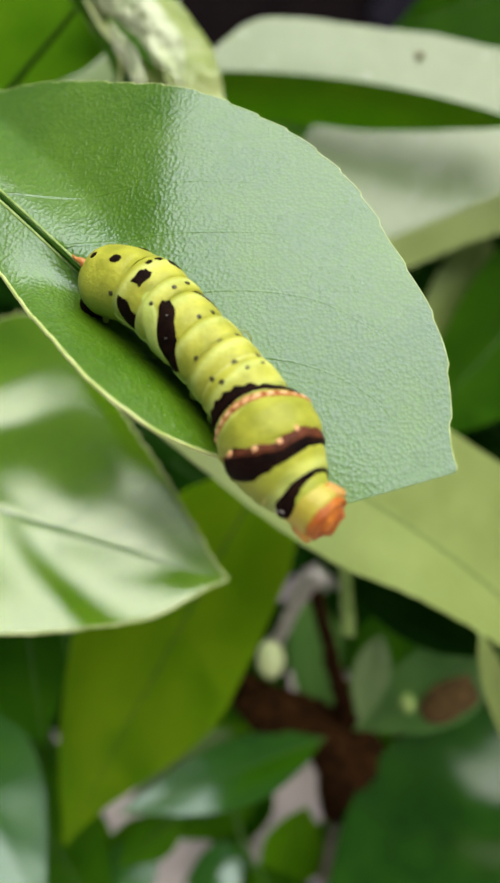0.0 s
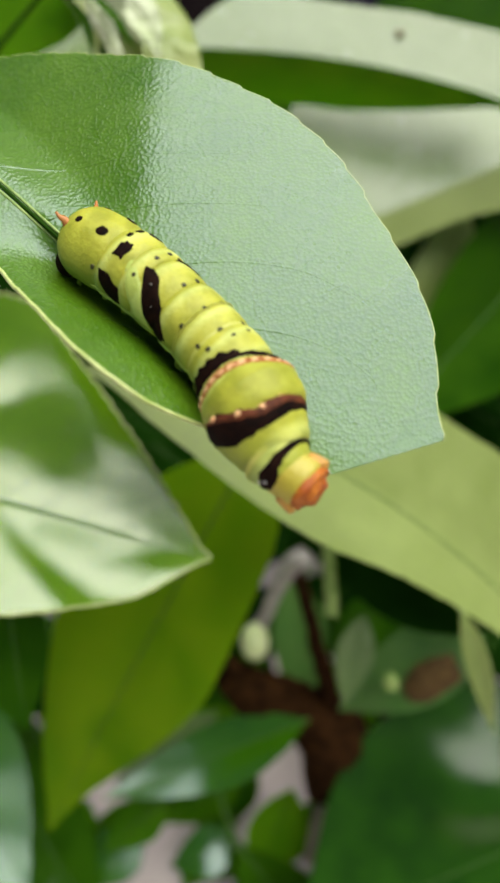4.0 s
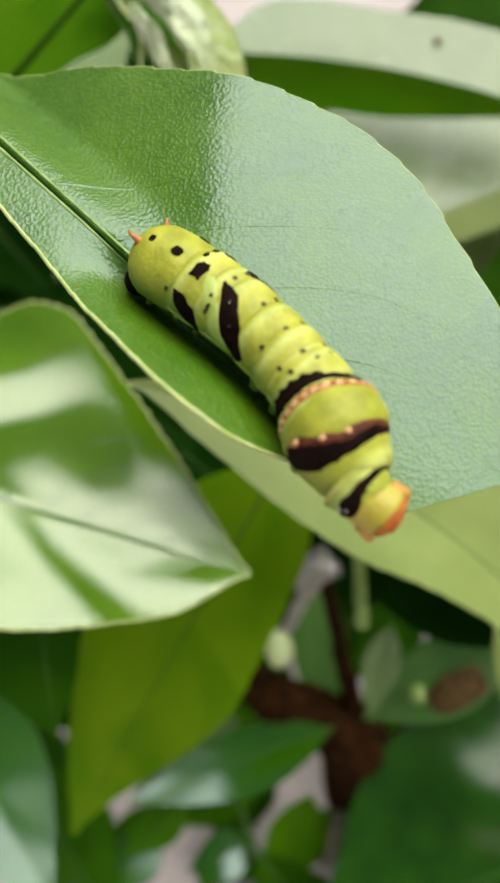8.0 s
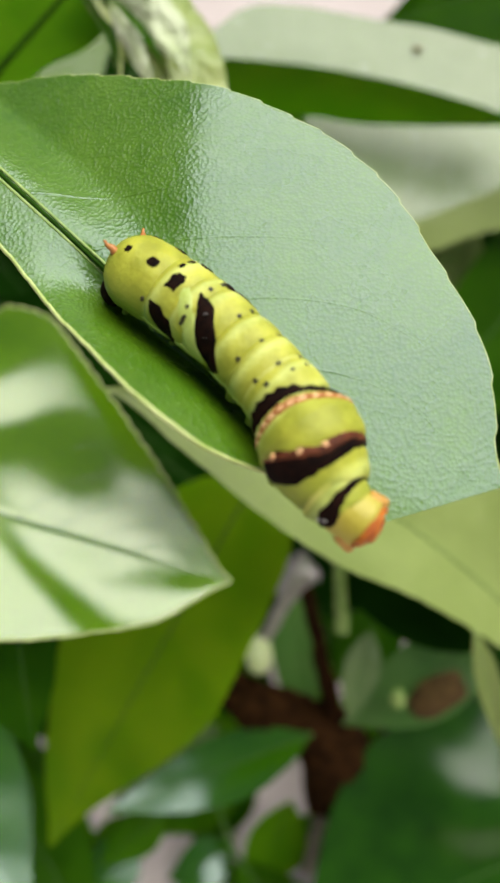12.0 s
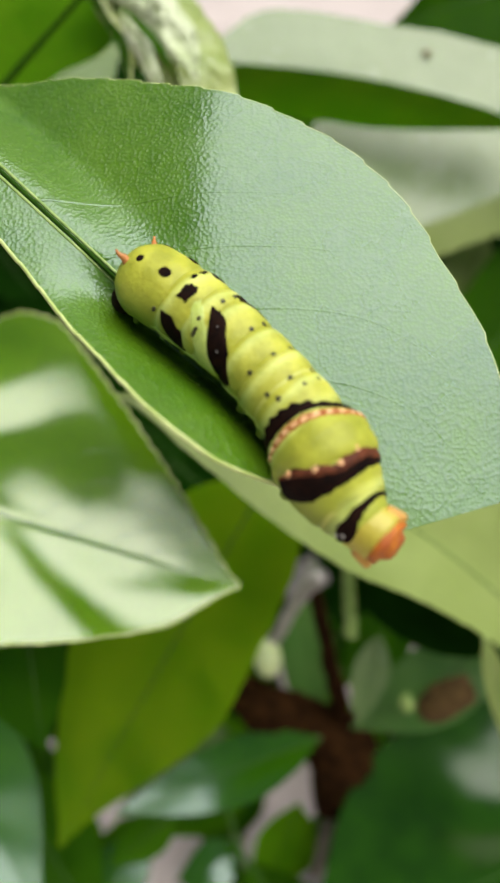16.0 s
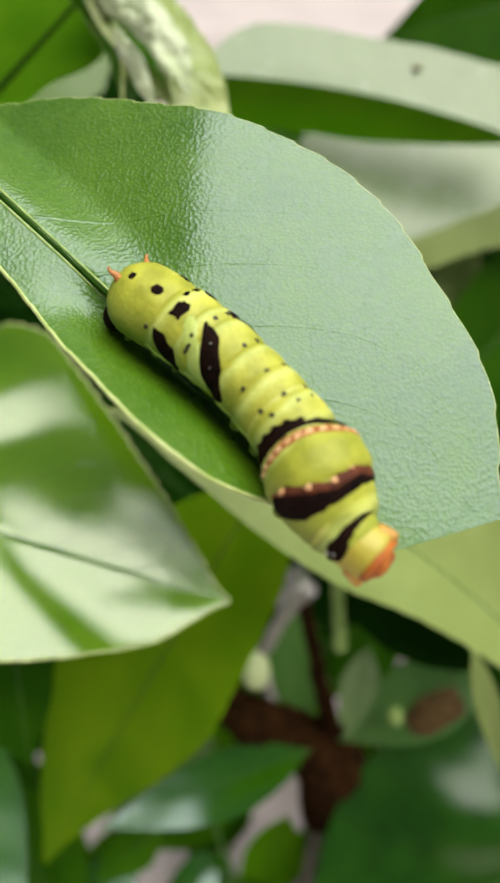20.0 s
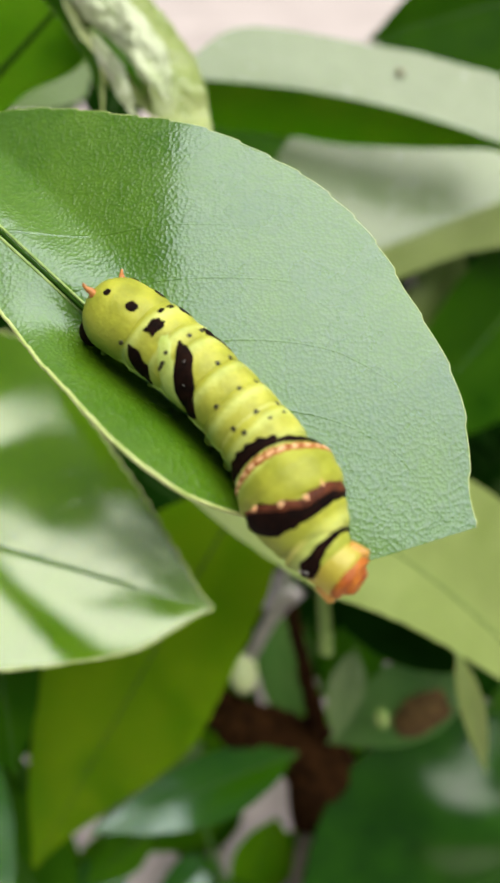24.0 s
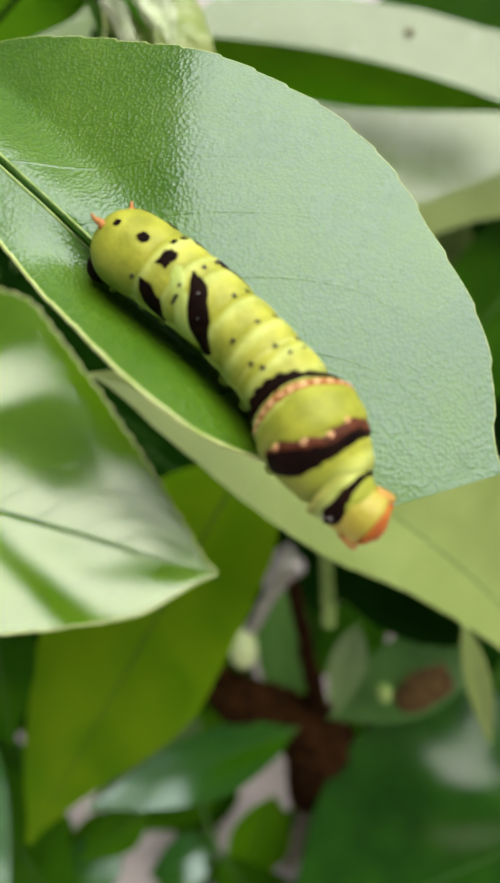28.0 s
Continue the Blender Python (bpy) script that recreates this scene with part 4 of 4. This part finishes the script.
def band(name, front, back, phi0, phi1, material, seg, lift=0.08, scallop=0.0, ends=True, seed=0.0, label="", waves=20):
    """A band round the body between two edges, each given every 30 degrees from -120 to 120."""
    verts, m, n = [], 96, 5
    for j in range(m + 1):
        phi = phi0 + (phi1 - phi0) * j / m
        u = (phi + 120) / 240
        f, b = -spline([-v for v in front], u), -spline([-v for v in back], u)
        k = min(1.0, 6 * (j / m), 6 * (1 - j / m)) ** 0.5 if ends else 1.0
        f += scallop * math.sin(radians(phi * waves + seed * 50)) + 0.12 * noise.noise(Vector((phi * 0.12, seed, 0)))
        b += 0.12 * noise.noise(Vector((phi * 0.12, seed, 7)))
        c = (f + b) / 2
        for i in range(n):
            e = i / (n - 1)
            verts.append(on_body(c + (f - c) * k * (1 - 2 * e), phi, lift * (1 - 1.6 * abs(2 * e - 1) ** 6)))
    return part(name, verts, grid_faces(m + 1, n), material, rings[seg], label)


for side in (1, -1):
    patch("black_spot", 19.9, 32 * side, 0.5, 6, MARK, seed=side)
    patch("black_spot", 16.3, 31 * side, 0.75, 8, MARK, seed=side + 2)
    patch("small_spot", 13.5, 10 * side, 0.3, 7, MARK, seed=side + 3, rag=0.5)
    patch("brown_spot", 12.5, 36 * side, 0.85, 15, MARK, seed=side + 4, rag=0.5)
    patch("side_blotch", 11.5, 99 * side, 1.7, 25, MARK, slant=-0.7 * side, seed=side + 6, rag=0.35)
    patch("pale_crescent", 7.7, 82 * side, 1.5, 46, SKIN_PALE, slant=-0.66 * side, lift=0.08, seed=side + 7)
    patch("side_stripe", 5.3, 72 * side, 1.95, 46, MARK, slant=-0.66 * side, lift=0.14, seed=side + 8, rag=0.3)
    patch("pale_fleck", 6.9, 47 * side, 0.10, 1.3, DOT_GREY, slant=0, lift=0.15, seed=side + 9)
    patch("pale_fleck", 5.2, 72 * side, 0.08, 1.2, DOT_GREY, slant=0, lift=0.15, seed=side + 11)
    for y, phi, hy, hp in ((15.1, 82, 0.3, 4), (8.9, 13, 0.3, 4), (9.3, 54, 0.3, 4), (8.9, 72, 0.35, 10), (4.3, 14, 0.28, 4), (0.5, 61, 0.32, 4.5), (0.4, 18, 0.25, 4),
                           (-2.9, 23, 0.3, 5), (-2.8, 63, 0.35, 4), (-4.0, 54, 0.35, 4.5), (-4.3, 14, 0.2, 4)):
        patch("small_dot", y, phi * side, hy, hp, DOT_OLIVE, seed=y + side, rag=0.3)
    for y, h in ((13.0, 3.2), (8.5, 3.0), (1.5, 2.6), (-2.5, 2.4)):
        patch("pale_fold", y, 121 * side, h * 0.8, 7, SKIN_PALE, lift=0.1, seed=y, rag=0.3)

for y, seg in ((14.4, 1), (10.4, 2), (8.2, 3), (3.9, 4), (0.5, 5), (-2.9, 6), (-17.7, 9)):
    rim = (y - 0.15, y - 0.1, y, y, y, y, y, y - 0.1, y - 0.2)
    band("pale_crease", tuple(v + 0.26 for v in rim), tuple(v - 0.2 for v in rim), -112, 112, SKIN_LIGHT, seg, lift=0.05, seed=y)
B1_FRONT = (-8.1, -8.2, -8.5, -8.2, -7.0, -5.9, -5.5, -5.6, -6.2)
B1_MID = (-9.2, -9.2, -9.4, -9.3, -8.3, -7.4, -7.2, -7.6, -8.2)
B1_BACK = (-10.2, -10.2, -10.4, -10.4, -9.6, -8.7, -8.4, -8.7, -9.2)
band("brown_band", B1_FRONT, B1_MID, -115, 122, MARK, 7, scallop=0.16, seed=1, lift=0.16)
band("red_band", B1_MID, B1_BACK, -115, 120, MARK_WARM, 7, scallop=0.05, seed=2, lift=0.12, label="red-brown band with pale flecks")
for k, phi in enumerate(range(-74, 110, 14)):
    u = (phi + 120) / 240
    patch("pale_dot", -spline([-(a + b) / 2 for a, b in zip(B1_MID, B1_BACK)], u), phi + 3 * noise.noise(Vector((k, 3, 1))), 0.32 + 0.12 * noise.noise(Vector((k, 1, 1))), 5.6, DOT_PINK, lift=0.2, seed=k, rag=0.7, seg=7)
B2_FRONT = (-12.4, -12.5, -12.7, -12.8, -13.0, -13.7, -12.8, -11.5, -10.9)
B2_BACK = (-15.2, -15.2, -15.4, -15.6, -15.9, -16.2, -16.4, -16.2, -15.9)
band("brown_band", B2_FRONT, B2_BACK, -112, 116, MARK, 8, scallop=0.16, seed=3, lift=0.2, waves=14)
B2_RIM = (-15.1, -15.1, -15.3, -15.4, -15.0, -15.2, -14.2, -12.7, -11.9)
band("red_rim", B2_FRONT, B2_RIM, -110, 96, MARK_RED, 8, lift=0.26, scallop=0.16, seed=3, waves=14, label="red-brown scalloped edge")
for k, phi in enumerate((80, 54, 28, 3, -23, -48, -74)):
    patch("pale_dot", -spline([-a + 0.42 for a in B2_FRONT], (phi + 120) / 240), phi, 0.33, 4.0, DOT_PALE, lift=0.34, seed=k + 20, rag=0.4, seg=8)
B3_FRONT = (-18.5, -18.5, -18.4, -18.3, -18.3, -18.4, -18.6, -18.7, -18.7)
B3_BACK = (-19.0, -19.0, -18.9, -18.8, -19.0, -19.6, -20.4, -20.9, -21.0)
band("brown_band", B3_FRONT, B3_BACK, -112, 118, MARK, 9, seed=5, lift=0.14)
for y, phi in ((-19.4, 99), (-19.9, 88)):
    patch("white_dot", y, phi, 0.19, 3.4, DOT_GREY, lift=0.2, seed=y, seg=9)

# the swollen orange end of the tail, with two blunt points at its rim
tail = rings[-1]
TAIL_AXIS = (laid(-23.2, 0, 0) - laid(-21.0, 0, 0)).normalized()
TAIL_X = TAIL_AXIS.cross(Vector((0, 0, 1))).normalized()
TAIL_Z = TAIL_X.cross(TAIL_AXIS)
verts = []
for i in range(16):
    t = i / 15
    for j in range(44):
        a = 2 * math.pi * j / 44
        lump = 1 + 0.05 * math.sin(3 * a) + 0.10 * noise.noise(Vector((math.cos(a) * 2.2, math.sin(a) * 2.2, t * 3)))
        r = 2.9 * math.cos(t * math.pi / 2) ** 0.6 * lump
        out = 1.75 * math.sin(t * math.pi / 2) - 0.5 * math.exp(-((t - 0.62) / 0.12) ** 2) + 0.45 * t * noise.noise(Vector((math.cos(a) * 2, math.sin(a) * 2, 4 + t * 3)))
        verts.append(laid(-22.7, 0, 0) + (TAIL_X * (r * math.cos(a)) + TAIL_Z * (r * math.sin(a)) + TAIL_AXIS * out) * 0.001)
part("tail_end", verts, grid_faces(16, 44, closed=True), ORANGE, tail, "swollen orange tail end")
for phi in (-38, 122):
    foot = laid(-21.9, phi, 2.1)
    tip = foot + (TAIL_AXIS * 1.45 + (laid(-22, phi, 1) - laid(-22, phi, 0)).normalized() * 1.15) * 0.001
    v, f = tube([foot.lerp(tip, k / 6) for k in range(7)], [0.00135 * (1 - 0.74 * (k / 6) ** 1.2) for k in range(7)], 14)
    part("tail_point", v, f, ORANGE_PALE, tail)
# head and its two horns
verts = []
for i in range(13):
    t = math.pi * i / 12
    for j in range(24):
        a = 2 * math.pi * j / 24
        verts.append(laid(20.6, 0, 0) + Vector((2.2 * math.sin(t) * math.cos(a), 1.9 * math.sin(t) * math.sin(a), 2.1 * math.cos(t) - 2.7)) * 0.001 + mm(-1.5, 0.3, 0))
part("head", verts, grid_faces(13, 24, closed=True), MARK, rings[0], "small dark brown head tucked under the body")
for side in (1, -1):
    foot = on_body(21.6, 44 * side, -0.5, seg=0)
    tip = foot + Vector((-0.9 * side, 1.5, 1.1)) * 0.001
    v, f = tube([foot.lerp(tip, k / 6) + Vector((0, 0, 0.00018 * math.sin(k))) for k in range(7)], [0.00062 * (1 - 0.78 * k / 6) for k in range(7)], 10)
    part("horn", v, f, HORN, rings[0], "short orange horn")
for side in (1, -1):
    for y, r in ((19.0, 0.6), (14.5, 0.6), (11.0, 0.6), (0.0, 1.1), (-4.0, 1.1), (-8.0, 1.15), (-12.0, 1.1)):
        foot = on_body(y, 152 * side, -0.8)
        tip = foot + Vector((-0.35 * side, 0.1, -1.6 if r > 1 else -1.3)) * 0.001
        v, f = tube([foot.lerp(tip, k / 4) for k in range(5)], [r * 0.001 * (1.1 - 0.12 * k) for k in range(5)], 12)
        part("leg", v, f, SKIN, rings[ring_at(y)])

CAT_AXES = [(0.6646, 0.3371, -0.6668), (-0.6507, 0.6997, -0.2949), (0.3672, 0.6299, 0.6844)]
CAT_REST = Matrix.Translation(mm(-0.05, 5.5, 2.5)) @ Matrix(CAT_AXES).transposed().to_4x4()


SET = [(0, 0)] * 7 + [(-0.5, 0), (-0.95, 0.1), (-0.65, 0.2), (-0.9, 0.8)]


def motions():
    walk(main_leaf, [(t, bush(*p) @ Matrix.Translation(MAIN_BASE * 0.001)) for t, *p in SWAY])
    walk(caterpillar, [(t, bush(*p) @ Matrix.Translation(mm(*CRAWL[k][1:3], 0)) @ CAT_REST) for k, (t, *p) in enumerate(SWAY)])
    passing = [(0.0, 0.45), (5.9, 0.45), (6.1, 0.36), (6.3, 0.13), (6.4, 0.0), (6.5, -0.045), (6.6, -0.075), (6.7, -0.12), (7.0, -0.42), (8.6, -2.8), (28.0, -2.8)]
    walk(cart, [(t, pose(x, 1.22 + (0.3 if x < -1 else 0), 0, 0, 0, 6)) for t, x in passing])
    turn = Matrix(CAT_AXES)
    turn4 = turn.to_4x4()
    for seg, ring in enumerate(rings):
        rows = []
        for t, rx, ry, fx, fy, bx, by, ex, ey, lift in CRAWL:
            v, swing, tilt = (0, 0), (0, 0, 10, 28)[max(0, seg - 7)], (0, 0, 5 * lift, 22 * lift - 21)[max(0, seg - 7)]
            if seg < 3:
                v = (fx * (1, 0.8, 0.5)[seg], fy * (1, 0.8, 0.5)[seg])
            elif seg >= 7:
                w = (0.45, 0.9, 0, 0)[seg - 7]
                v = (bx * w, by * w) if seg < 9 else (ex, ey)
            v = (v[0] + SET[seg][0], v[1] + SET[seg][1])
            pivot = laid(CAT[seg][1] if seg == 0 else CAT[seg][0], 0, 0)
            duck = Matrix.Rotation(radians(-17 * min(1.0, max(0.0, (3.2 - t) / 2.0))), 4, "X") if seg == 0 else Matrix()
            shift = turn @ mm(*v, 0)
            rows.append((t, Matrix.Translation(pivot + shift) @ turn4 @ Matrix.Rotation(radians(tilt), 4, Vector((-0.65, -0.76, 0))) @ Matrix.Rotation(radians(swing), 4, "Z") @ turn4.transposed() @ duck @ Matrix.Translation(-pivot)))
        if seg < 3 or seg >= 7:
            walk(ring, rows)


motions()
